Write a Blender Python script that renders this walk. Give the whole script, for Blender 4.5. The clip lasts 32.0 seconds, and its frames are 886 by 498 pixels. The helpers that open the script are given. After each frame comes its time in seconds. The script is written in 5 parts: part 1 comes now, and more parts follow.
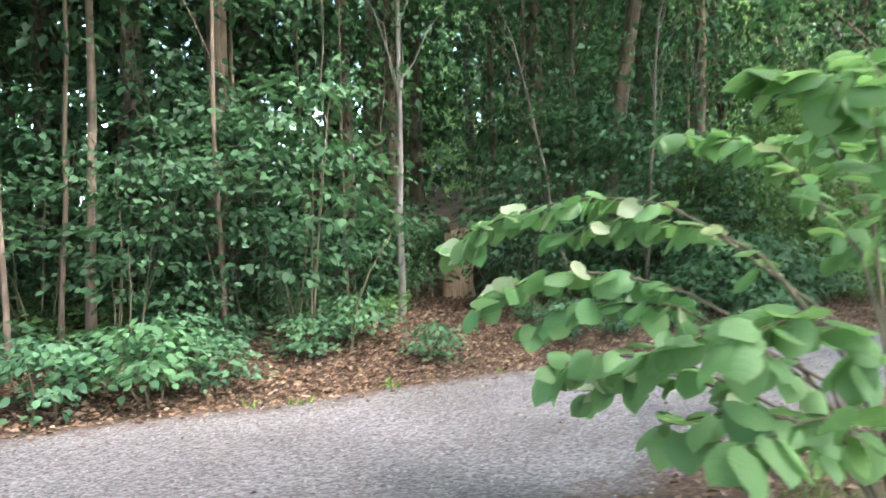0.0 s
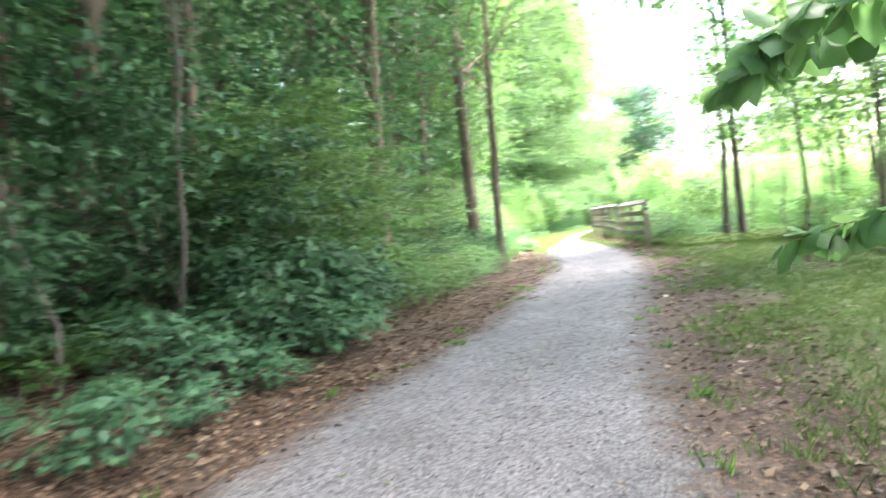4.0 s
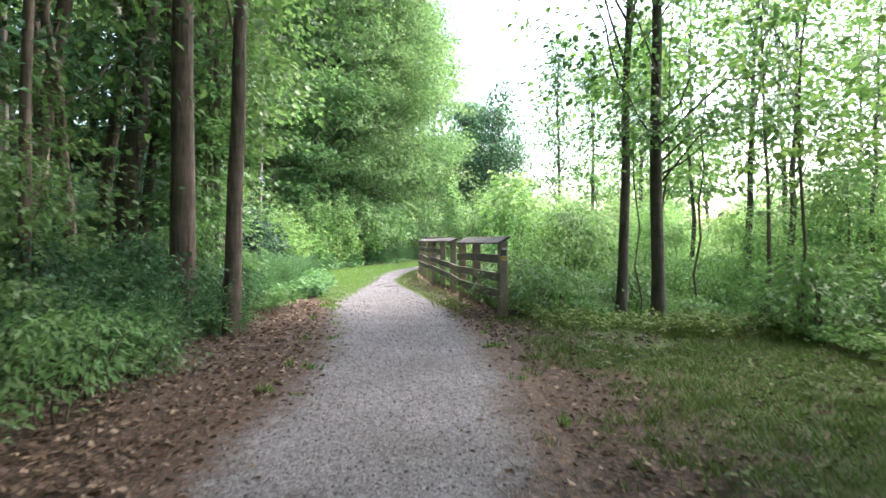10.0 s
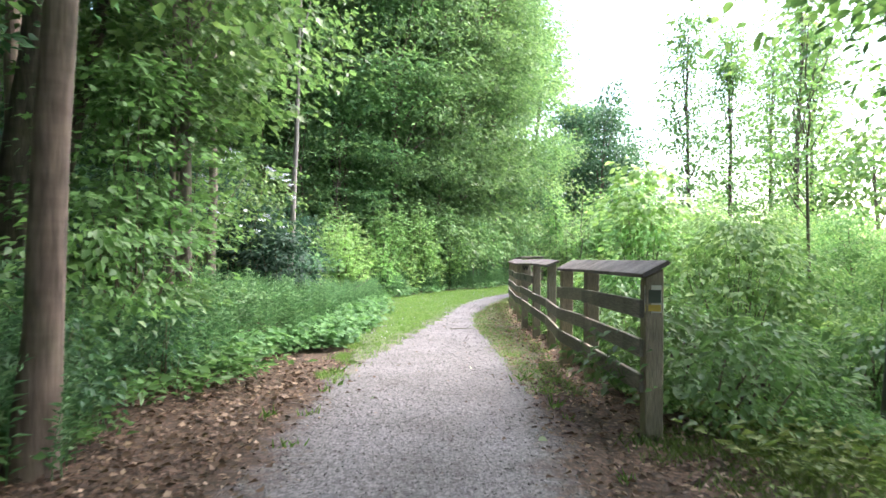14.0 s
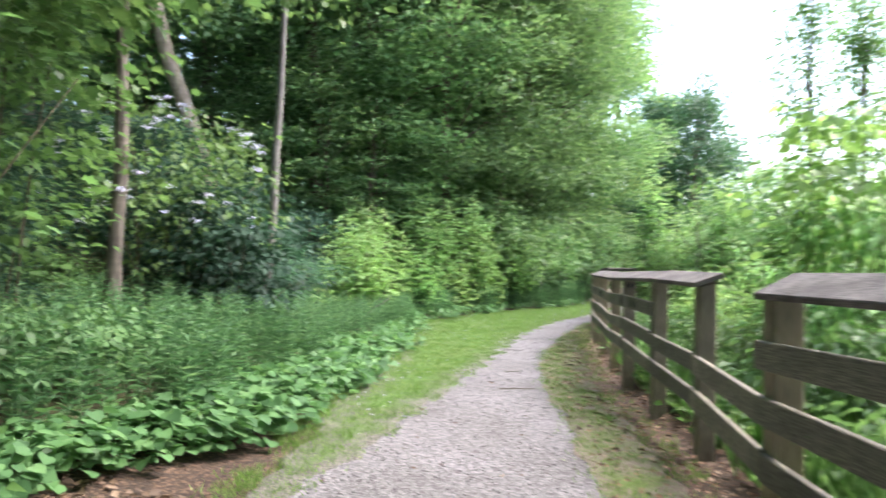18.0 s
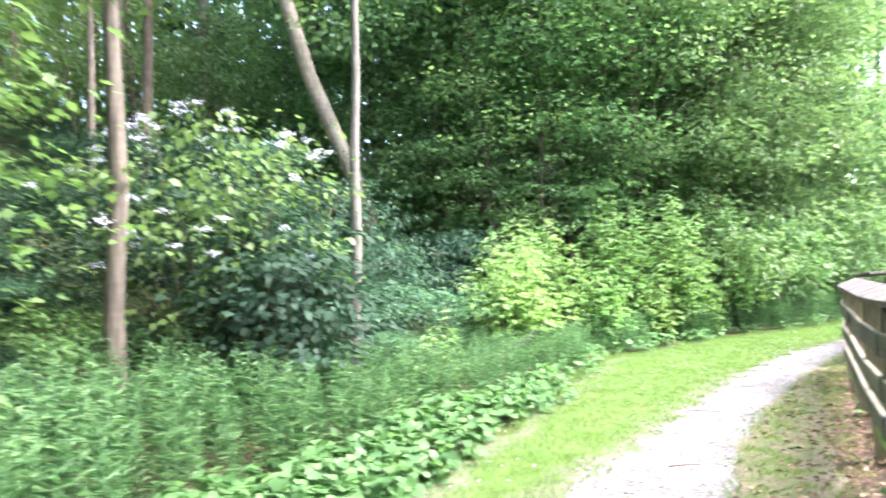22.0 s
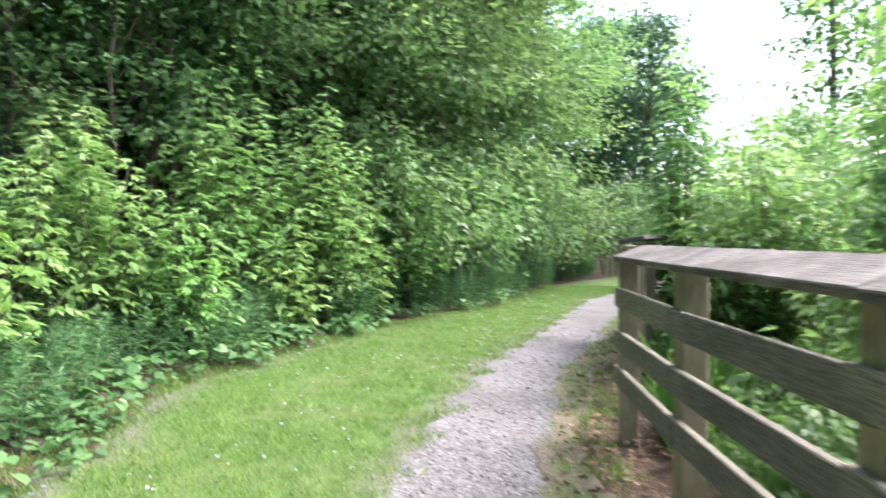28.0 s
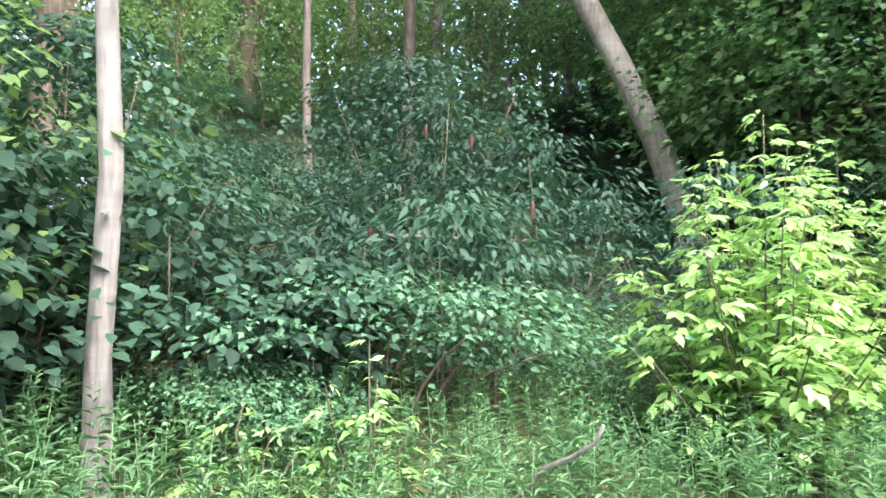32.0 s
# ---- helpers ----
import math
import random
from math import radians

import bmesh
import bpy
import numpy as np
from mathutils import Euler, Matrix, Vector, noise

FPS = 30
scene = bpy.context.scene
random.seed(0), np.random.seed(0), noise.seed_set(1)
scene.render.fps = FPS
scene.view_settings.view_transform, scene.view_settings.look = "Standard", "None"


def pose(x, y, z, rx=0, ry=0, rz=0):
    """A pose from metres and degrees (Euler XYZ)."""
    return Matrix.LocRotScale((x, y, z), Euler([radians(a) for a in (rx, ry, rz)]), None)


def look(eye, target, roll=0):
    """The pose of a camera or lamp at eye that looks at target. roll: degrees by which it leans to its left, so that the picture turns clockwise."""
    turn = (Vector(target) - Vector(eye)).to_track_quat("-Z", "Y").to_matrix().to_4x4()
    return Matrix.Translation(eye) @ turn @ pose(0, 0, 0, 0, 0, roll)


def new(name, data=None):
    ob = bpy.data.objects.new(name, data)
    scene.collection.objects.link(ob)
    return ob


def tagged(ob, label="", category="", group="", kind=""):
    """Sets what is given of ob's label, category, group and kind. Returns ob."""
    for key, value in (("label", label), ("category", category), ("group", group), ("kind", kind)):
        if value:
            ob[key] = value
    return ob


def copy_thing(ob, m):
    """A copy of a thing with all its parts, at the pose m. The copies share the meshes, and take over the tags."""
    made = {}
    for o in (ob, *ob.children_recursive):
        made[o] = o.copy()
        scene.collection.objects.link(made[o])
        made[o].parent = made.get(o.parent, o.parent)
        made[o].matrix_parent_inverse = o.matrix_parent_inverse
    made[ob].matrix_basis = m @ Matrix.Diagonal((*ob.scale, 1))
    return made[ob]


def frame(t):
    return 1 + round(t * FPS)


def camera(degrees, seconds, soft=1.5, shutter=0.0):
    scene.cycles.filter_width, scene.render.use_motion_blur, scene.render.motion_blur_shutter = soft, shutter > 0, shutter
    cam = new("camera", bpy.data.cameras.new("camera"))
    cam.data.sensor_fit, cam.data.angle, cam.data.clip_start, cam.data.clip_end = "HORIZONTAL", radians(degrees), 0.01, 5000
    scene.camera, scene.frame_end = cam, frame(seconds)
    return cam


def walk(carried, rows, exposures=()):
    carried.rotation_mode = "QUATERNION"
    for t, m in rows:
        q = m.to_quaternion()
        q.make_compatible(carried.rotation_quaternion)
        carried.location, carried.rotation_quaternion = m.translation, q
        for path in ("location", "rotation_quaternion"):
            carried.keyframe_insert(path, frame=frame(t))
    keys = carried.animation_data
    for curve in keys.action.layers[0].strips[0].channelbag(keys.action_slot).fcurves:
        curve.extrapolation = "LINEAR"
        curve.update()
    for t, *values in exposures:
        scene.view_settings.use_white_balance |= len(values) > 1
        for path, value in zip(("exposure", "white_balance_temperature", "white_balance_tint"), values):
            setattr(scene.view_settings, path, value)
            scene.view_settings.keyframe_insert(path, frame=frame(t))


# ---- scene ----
cam = camera(67.8, 32.0, shutter=0.5)
PATH = [
    (0, (3.883, -9.021, 1.267), (2.057, -8.207, 1.263), -2.3),
    (0.5, (3.46, -9.132, 1.357), (1.619, -8.363, 1.22), -3.2),
    (1, (3.001, -9.122, 1.416), (1.094, -8.545, 1.244), -2.1),
    (1.5, (2.549, -9.025, 1.406), (0.741, -8.183, 1.26), -2.4),
    (2, (2.089, -8.97, 1.387), (0.55, -7.702, 1.234), -1.7),
    (2.5, (1.659, -8.794, 1.449), (0.352, -7.293, 1.254), -1.3),
    (3, (1.337, -8.532, 1.321), (0.299, -6.83, 1.153), -3.3),
    (3.5, (0.885, -8.168, 1.315), (0.034, -6.363, 1.196), -6.8),
    (4, (0.457, -7.675, 1.312), (-0.103, -5.757, 1.236), -6.5),
    (4.5, (0.121, -6.978, 1.318), (-0.019, -4.986, 1.215), -5.3),
    (6.5, (-0.063, -3.983, 1.348), (-0.087, -1.984, 1.334), 0.2),
    (7, (-0.051, -3.275, 1.346), (-0.068, -1.275, 1.305), 1.6),
    (7.5, (-0.052, -2.565, 1.35), (-0.101, -0.569, 1.246), 1.1),
    (8, (-0.031, -1.865, 1.344), (-0.052, 0.132, 1.228), 0.1),
    (8.5, (-0.029, -1.159, 1.337), (-0.086, 0.837, 1.228), 1.1),
    (9, (0.012, -0.459, 1.339), (0.012, 1.54, 1.28), -1.3),
    (9.5, (0.087, 0.24, 1.345), (0.043, 2.238, 1.275), 0.2),
    (10, (0.161, 0.932, 1.356), (0.099, 2.93, 1.317), -0.2),
    (10.5, (0.213, 1.645, 1.359), (0.074, 3.64, 1.354), 0.7),
    (11, (0.251, 2.367, 1.363), (0.091, 4.36, 1.364), 1.4),
    (11.5, (0.298, 3.088, 1.363), (0.123, 5.08, 1.375), 1.3),
    (12, (0.321, 3.793, 1.36), (0.061, 5.776, 1.369), 1.1),
    (12.5, (0.315, 4.471, 1.36), (0.048, 6.453, 1.385), -0.1),
    (13, (0.288, 5.138, 1.359), (-0.05, 7.109, 1.372), 0.9),
    (13.5, (0.238, 5.813, 1.379), (-0.084, 7.787, 1.401), -0.6),
    (14, (0.178, 6.482, 1.392), (-0.199, 8.446, 1.407), 0.4),
    (14.5, (0.122, 7.219, 1.381), (-0.259, 9.182, 1.416), -0.3),
    (16.5, (-0.193, 9.811, 1.32), (-0.6, 11.769, 1.355), 3.1),
    (17, (-0.253, 10.331, 1.31), (-0.599, 12.3, 1.358), 0.8),
    (17.5, (-0.388, 10.853, 1.312), (-0.836, 12.802, 1.364), 1.6),
    (18, (-0.519, 11.402, 1.333), (-1.096, 13.316, 1.38), 1.1),
    (18.5, (-0.588, 11.877, 1.343), (-1.648, 13.573, 1.377), 0.2),
    (19, (-0.58, 12.303, 1.36), (-1.891, 13.814, 1.371), -1.2),
    (19.5, (-0.555, 12.706, 1.37), (-1.983, 14.106, 1.418), -1.1),
    (20, (-0.53, 13.089, 1.389), (-2.091, 14.337, 1.47), -2.7),
    (20.5, (-0.51, 13.456, 1.395), (-2.074, 14.699, 1.495), -4.3),
    (21, (-0.473, 13.829, 1.406), (-2.063, 15.035, 1.532), -3.2),
    (21.5, (-0.393, 14.156, 1.406), (-1.802, 15.57, 1.524), -3.5),
    (22, (-0.436, 14.557, 1.407), (-1.628, 16.159, 1.522), -2.7),
    (22.5, (-0.546, 14.977, 1.38), (-1.474, 16.748, 1.434), 0.9),
    (23, (-0.636, 15.464, 1.395), (-1.168, 17.391, 1.455), -0.7),
    (23.5, (-0.737, 15.945, 1.365), (-1.302, 17.863, 1.416), 1.1),
    (24, (-0.842, 16.407, 1.368), (-1.213, 18.372, 1.387), -1.3),
    (24.5, (-0.935, 16.852, 1.353), (-1.254, 18.826, 1.359), -0.4),
    (25, (-1.025, 17.26, 1.321), (-1.278, 19.244, 1.288), 0.6),
    (25.5, (-1.116, 17.723, 1.29), (-1.335, 19.708, 1.185), 1.9),
    (27.5, (-1.788, 19.808, 1.328), (-1.932, 21.801, 1.254), -0.1),
    (28, (-1.89, 20.392, 1.332), (-2.216, 22.365, 1.292), -0.0),
    (28.5, (-2.038, 20.857, 1.34), (-2.675, 22.753, 1.383), -1.9),
    (29, (-2.014, 21.045, 1.358), (-3.17, 22.671, 1.488), 0.5),
    (29.5, (-2.063, 21.124, 1.363), (-3.505, 22.493, 1.575), 0.5),
    (30, (-2.166, 21.147, 1.35), (-3.759, 22.342, 1.534), -2.1),
    (30.5, (-2.171, 21.148, 1.35), (-3.942, 22.071, 1.461), -1.6),
    (31, (-2.172, 21.148, 1.35), (-4.051, 21.823, 1.458), -0.9),
    (31.5, (-2.171, 21.148, 1.35), (-4.111, 21.621, 1.467), -0.8),
    (32, (-2.182, 21.15, 1.35), (-4.142, 21.527, 1.476), -0.9),
]
walk(cam, [(t, look(eye, target, roll)) for t, eye, target, roll in PATH], [(0, 4.45), (1, 4.6), (2, 4.95), (3, 4.9), (4.5, 4.15), (6.5, 3.35), (9, 3.08), (10, 2.85), (12, 2.92), (14, 2.9), (17, 2.8), (18, 2.6), (19, 3.08), (20, 3.45), (21, 3.55), (22, 3.6), (23, 3.2), (24, 2.88), (25, 2.75), (28, 2.75), (29, 2.8), (30, 3.05), (31, 3.1), (32, 3.22)])

# ---- light ----
world = bpy.data.worlds.new("sky")
scene.world = world
world.use_nodes = True
wn = world.node_tree.nodes
sky = wn.new("ShaderNodeTexSky")
sky.sky_type = "NISHITA"
sky.sun_disc = False
sky.sun_elevation, sky.sun_rotation = radians(55), radians(60)
sky.air_density, sky.dust_density, sky.ozone_density = 1.0, 3.6, 1.0
wn["Background"].inputs["Strength"].default_value = 0.15
world.node_tree.links.new(sky.outputs[0], wn["Background"].inputs["Color"])
sun = new("sun", bpy.data.lights.new("sun", "SUN"))
sun.data.energy, sun.data.angle, sun.data.color = 1.05, radians(25), (1.0, 0.97, 0.93)
sun.matrix_world = look((30 * math.sin(radians(60)), 30 * math.cos(radians(60)), 42.8), (0, 0, 0))

# ---- materials ----
def mat(name, rough=0.8):
    m = bpy.data.materials.new(name)
    m.use_nodes = True
    nt = m.node_tree
    b = nt.nodes["Principled BSDF"]
    b.inputs["Roughness"].default_value = rough
    return m, nt, b


def ramp(nt, src, stops):
    r = nt.nodes.new("ShaderNodeValToRGB")
    while len(r.color_ramp.elements) < len(stops):
        r.color_ramp.elements.new(0.5)
    for e, (p, c) in zip(r.color_ramp.elements, stops):
        e.position, e.color = p, (*c, 1)
    nt.links.new(src, r.inputs[0])
    return r.outputs[0]


def tex_noise(nt, scale, detail=4, stretch=None, kind="Object"):
    tc = nt.nodes.new("ShaderNodeTexCoord")
    n = nt.nodes.new("ShaderNodeTexNoise")
    n.inputs["Scale"].default_value, n.inputs["Detail"].default_value = scale, detail
    src = tc.outputs[kind]
    if stretch:
        mp = nt.nodes.new("ShaderNodeMapping")
        mp.inputs["Scale"].default_value = stretch
        nt.links.new(src, mp.inputs[0])
        src = mp.outputs[0]
    nt.links.new(src, n.inputs["Vector"])
    return n.outputs["Fac"]


def mixed(nt, fac, a, b, mode="MIX"):
    m = nt.nodes.new("ShaderNodeMix")
    m.data_type, m.blend_type = "RGBA", mode
    for sock, v in ((m.inputs[0], fac), (m.inputs[6], a), (m.inputs[7], b)):
        if isinstance(v, bpy.types.NodeSocket):
            nt.links.new(v, sock)
        else:
            sock.default_value = v if isinstance(v, float) else (*v, 1)
    return m.outputs[2]


def bump(nt, b, height, strength, dist=0.01):
    n = nt.nodes.new("ShaderNodeBump")
    n.inputs["Strength"].default_value, n.inputs["Distance"].default_value = strength, dist
    nt.links.new(height, n.inputs["Height"])
    nt.links.new(n.outputs[0], b.inputs["Normal"])


def leaf_mat(name, dark, light, rough=0.45, back=0.45, tips=None):
    """Green leaf: colour varies from leaf to leaf and plant to plant, light passes through."""
    m, nt, b = mat(name, rough * 0.85)
    b.inputs["Specular IOR Level"].default_value = 0.32
    geo, info = nt.nodes.new("ShaderNodeNewGeometry"), nt.nodes.new("ShaderNodeObjectInfo")
    if dark[1] > dark[0]:
        dark, light, tips = [(q[0] * 1.03, q[1] * 0.97, q[2] * 1.6) for q in (dark, light, tips or light)]
    c = ramp(nt, geo.outputs["Random Per Island"], [(0.0, dark), (0.75, light), (1.0, tips or light)])
    hs = nt.nodes.new("ShaderNodeHueSaturation")
    mr = nt.nodes.new("ShaderNodeMapRange")
    mr.inputs[3].default_value, mr.inputs[4].default_value = 0.75, 1.2
    nt.links.new(info.outputs["Random"], mr.inputs[0])
    nt.links.new(mr.outputs[0], hs.inputs["Value"])
    nt.links.new(c, hs.inputs["Color"])
    if back > 0.2:
        hue = nt.nodes.new("ShaderNodeMapRange")
        hue.inputs[3].default_value, hue.inputs[4].default_value = 0.515, 0.483
        odd = nt.nodes.new("ShaderNodeMath")
        odd.operation = "FRACT"
        ten = nt.nodes.new("ShaderNodeMath")
        ten.operation = "MULTIPLY"
        ten.inputs[1].default_value = 7.3
        nt.links.new(info.outputs["Random"], ten.inputs[0])
        nt.links.new(ten.outputs[0], odd.inputs[0])
        nt.links.new(odd.outputs[0], hue.inputs[0])
        nt.links.new(hue.outputs[0], hs.inputs["Hue"])
    nt.links.new(hs.outputs[0], b.inputs["Base Color"])
    tr = nt.nodes.new("ShaderNodeBsdfTranslucent")
    yel = mixed(nt, 1.0, hs.outputs[0], (1.12, 1.15, 0.85), "MULTIPLY")
    nt.links.new(yel, tr.inputs["Color"])
    mx = nt.nodes.new("ShaderNodeMixShader")
    mx.inputs[0].default_value = back
    nt.links.new(b.outputs[0], mx.inputs[1])
    nt.links.new(tr.outputs[0], mx.inputs[2])
    nt.links.new(mx.outputs[0], nt.nodes["Material Output"].inputs[0])
    return m


def bark_mat(name, a, c, moss=0.0):
    m, nt, b = mat(name, 0.9)
    grain = tex_noise(nt, 22, 7, (1, 1, 0.16))
    col = ramp(nt, grain, [(0.3, a), (0.7, c)])
    blot = tex_noise(nt, 1.6, 3)
    col = mixed(nt, ramp(nt, blot, [(0.45, (0, 0, 0)), (0.75, (0.7, 0.7, 0.7))]), col, tuple(v * 1.35 for v in c))
    if moss:
        col = mixed(nt, ramp(nt, tex_noise(nt, 3.1, 4), [(0.5, (0, 0, 0)), (0.7, (moss, moss, moss))]), col, (0.07, 0.09, 0.03))
    ring = ramp(nt, tex_noise(nt, 7, 6, (0.35, 0.35, 2.2)), [(0.35, (0.86, 0.855, 0.85)), (0.65, (1.06, 1.06, 1.06))])
    nt.links.new(mixed(nt, 1.0, col, ring, "MULTIPLY"), b.inputs["Base Color"])
    bump(nt, b, grain, 0.8, 0.02)
    return m


def floor_color(nt):
    """Dark leaf mould with paler bits."""
    return ramp(nt, tex_noise(nt, 30, 8), [(0.3, (0.018, 0.012, 0.009)), (0.52, (0.056, 0.033, 0.023)), (0.62, (0.125, 0.074, 0.049)), (0.78, (0.2, 0.135, 0.094))])


def frayed(nt, inner, outer, scale=5.0, soft=2.2):
    """The inner colour, giving way to the outer one in ragged patches towards the rim."""
    rim = nt.nodes.new("ShaderNodeAttribute")
    rim.attribute_name = "rim"
    m1 = nt.nodes.new("ShaderNodeMath")
    m1.operation = "SUBTRACT"
    nt.links.new(rim.outputs["Fac"], m1.inputs[0])
    nt.links.new(tex_noise(nt, scale, 7), m1.inputs[1])
    m2 = nt.nodes.new("ShaderNodeMath")
    m2.operation, m2.use_clamp = "MULTIPLY_ADD", True
    m2.inputs[1].default_value, m2.inputs[2].default_value = soft, 0.5
    nt.links.new(m1.outputs[0], m2.inputs[0])
    return mixed(nt, m2.outputs[0], outer, inner)


M_GRAVEL, nt, b = mat("crushed_stone", 0.9)
tc = nt.nodes.new("ShaderNodeTexCoord")
vo = nt.nodes.new("ShaderNodeTexVoronoi")
vo.inputs["Scale"].default_value = 62
nt.links.new(tc.outputs["Object"], vo.inputs["Vector"])
fine = ramp(nt, vo.outputs["Color"], [(0.0, (0.062, 0.058, 0.064)), (0.5, (0.142, 0.135, 0.147)), (1.0, (0.295, 0.284, 0.303))])
broad = ramp(nt, tex_noise(nt, 1.1, 5), [(0.35, (0.74, 0.72, 0.7)), (0.7, (1.12, 1.1, 1.1))])
speck = ramp(nt, tex_noise(nt, 26, 4), [(0.60, (1, 1, 1)), (0.70, (0.42, 0.36, 0.32))])
stone = mixed(nt, 1.0, mixed(nt, 1.0, fine, broad, "MULTIPLY"), speck, "MULTIPLY")
nt.links.new(frayed(nt, stone, floor_color(nt), 7.0), b.inputs["Base Color"])
bump(nt, b, vo.outputs["Distance"], 0.5, 0.01)

M_SOIL, nt, b = mat("forest_floor", 0.95)
c1 = floor_color(nt)
c2 = ramp(nt, tex_noise(nt, 9, 5), [(0.35, (0.03, 0.035, 0.012)), (0.65, (0.07, 0.10, 0.03))])
at = nt.nodes.new("ShaderNodeAttribute")
at.attribute_name = "cover"
nt.links.new(mixed(nt, at.outputs["Fac"], c1, c2), b.inputs["Base Color"])
bump(nt, b, tex_noise(nt, 40, 6), 0.8, 0.03)

M_TURF, nt, b = mat("short_turf", 0.9)
c1 = ramp(nt, tex_noise(nt, 85, 6), [(0.3, (0.024, 0.052, 0.009)), (0.5, (0.065, 0.13, 0.024)), (0.72, (0.14, 0.23, 0.05))])
c1 = mixed(nt, 1.0, c1, ramp(nt, tex_noise(nt, 6, 5), [(0.3, (0.62, 0.68, 0.6)), (0.7, (1.15, 1.1, 1.05))]), "MULTIPLY")
c2 = ramp(nt, tex_noise(nt, 1.7, 5), [(0.45, (0, 0, 0)), (0.72, (0.6, 0.6, 0.6))])
nt.links.new(frayed(nt, mixed(nt, c2, c1, (0.12, 0.125, 0.05)), ramp(nt, tex_noise(nt, 45, 6), [(0.35, (0.05, 0.046, 0.036)), (0.65, (0.19, 0.178, 0.155))]), 9.0, 1.8), b.inputs["Base Color"])
bump(nt, b, tex_noise(nt, 90, 4), 0.7, 0.02)

M_DRY, nt, b = mat("thin_dry_turf", 0.95)
c1 = ramp(nt, tex_noise(nt, 80, 6), [(0.3, (0.04, 0.062, 0.014)), (0.5, (0.09, 0.135, 0.03)), (0.72, (0.16, 0.215, 0.055))])
c2 = ramp(nt, tex_noise(nt, 60, 7), [(0.3, (0.09, 0.07, 0.055)), (0.7, (0.26, 0.215, 0.175))])
c3 = ramp(nt, tex_noise(nt, 4.5, 9), [(0.4, (0.08, 0.08, 0.08)), (0.62, (0.95, 0.95, 0.95))])
nt.links.new(frayed(nt, mixed(nt, c3, c1, c2), c2, 9.0, 1.6), b.inputs["Base Color"])
bump(nt, b, tex_noise(nt, 90, 4), 0.7, 0.02)

M_MOSS, nt, b = mat("moss_turf", 0.95)
c1 = ramp(nt, tex_noise(nt, 70, 7), [(0.3, (0.03, 0.048, 0.011)), (0.5, (0.075, 0.112, 0.024)), (0.72, (0.16, 0.21, 0.05))])
c2 = ramp(nt, tex_noise(nt, 3.2, 10), [(0.45, (0.04, 0.04, 0.04)), (0.7, (0.62, 0.62, 0.62))])
nt.links.new(frayed(nt, mixed(nt, c2, c1, floor_color(nt)), floor_color(nt), 6.0, 1.2), b.inputs["Base Color"])
bump(nt, b, tex_noise(nt, 80, 4), 0.7, 0.02)

M_WOOD, nt, b = mat("weathered_board", 0.85)
g = tex_noise(nt, 9, 8, (1.2, 22, 22))
blot = ramp(nt, tex_noise(nt, 2.3, 5), [(0.35, (0.62, 0.6, 0.58)), (0.7, (1.1, 1.08, 1.05))])
rnd_board = nt.nodes.new("ShaderNodeObjectInfo").outputs["Random"]
tone = ramp(nt, rnd_board, [(0.0, (0.72, 0.72, 0.72)), (1.0, (1.12, 1.1, 1.05))])
wcol = mixed(nt, 1.0, ramp(nt, g, [(0.3, (0.112, 0.103, 0.093)), (0.7, (0.32, 0.297, 0.27))]), blot, "MULTIPLY")
nt.links.new(mixed(nt, 1.0, wcol, tone, "MULTIPLY"), b.inputs["Base Color"])
bump(nt, b, g, 0.5, 0.006)
M_POST, nt, b = mat("weathered_post", 0.85)
g = tex_noise(nt, 9, 8, (22, 22, 1.2))
blot = ramp(nt, tex_noise(nt, 2.0, 5), [(0.35, (0.62, 0.6, 0.58)), (0.7, (1.1, 1.08, 1.05))])
tone = ramp(nt, nt.nodes.new("ShaderNodeObjectInfo").outputs["Random"], [(0.0, (0.75, 0.75, 0.75)), (1.0, (1.15, 1.1, 1.0))])
wcol = mixed(nt, 1.0, ramp(nt, g, [(0.3, (0.18, 0.155, 0.127)), (0.7, (0.46, 0.405, 0.34))]), blot, "MULTIPLY")
nt.links.new(mixed(nt, 1.0, wcol, tone, "MULTIPLY"), b.inputs["Base Color"])
bump(nt, b, g, 0.5, 0.006)
M_CAPD, nt, b = mat("dark_weathered_cap", 0.8)
g = tex_noise(nt, 8, 8, (1.2, 20, 20))
blot = ramp(nt, tex_noise(nt, 3.5, 6), [(0.38, (0.4, 0.38, 0.38)), (0.62, (1.05, 1.0, 1.0))])
nt.links.new(mixed(nt, 1.0, ramp(nt, g, [(0.3, (0.03, 0.026, 0.025)), (0.7, (0.095, 0.083, 0.08))]), blot, "MULTIPLY"), b.inputs["Base Color"])
bump(nt, b, g, 0.6, 0.006)
M_CAP, nt, b = mat("weathered_cap", 0.8)
g = tex_noise(nt, 8, 8, (1.2, 20, 20))
blot = ramp(nt, tex_noise(nt, 3.5, 6), [(0.38, (0.45, 0.42, 0.42)), (0.62, (1.05, 1.0, 1.0))])
nt.links.new(mixed(nt, 1.0, ramp(nt, g, [(0.3, (0.072, 0.066, 0.067)), (0.7, (0.21, 0.192, 0.194))]), blot, "MULTIPLY"), b.inputs["Base Color"])
bump(nt, b, g, 0.6, 0.006)


def plain(name, color, rough=0.7):
    m, nt, b = mat(name, rough)
    nz = tex_noise(nt, 12, 4)
    nt.links.new(ramp(nt, nz, [(0.3, tuple(v * 0.75 for v in color)), (0.7, tuple(min(1, v * 1.15) for v in color))]), b.inputs["Base Color"])
    return m


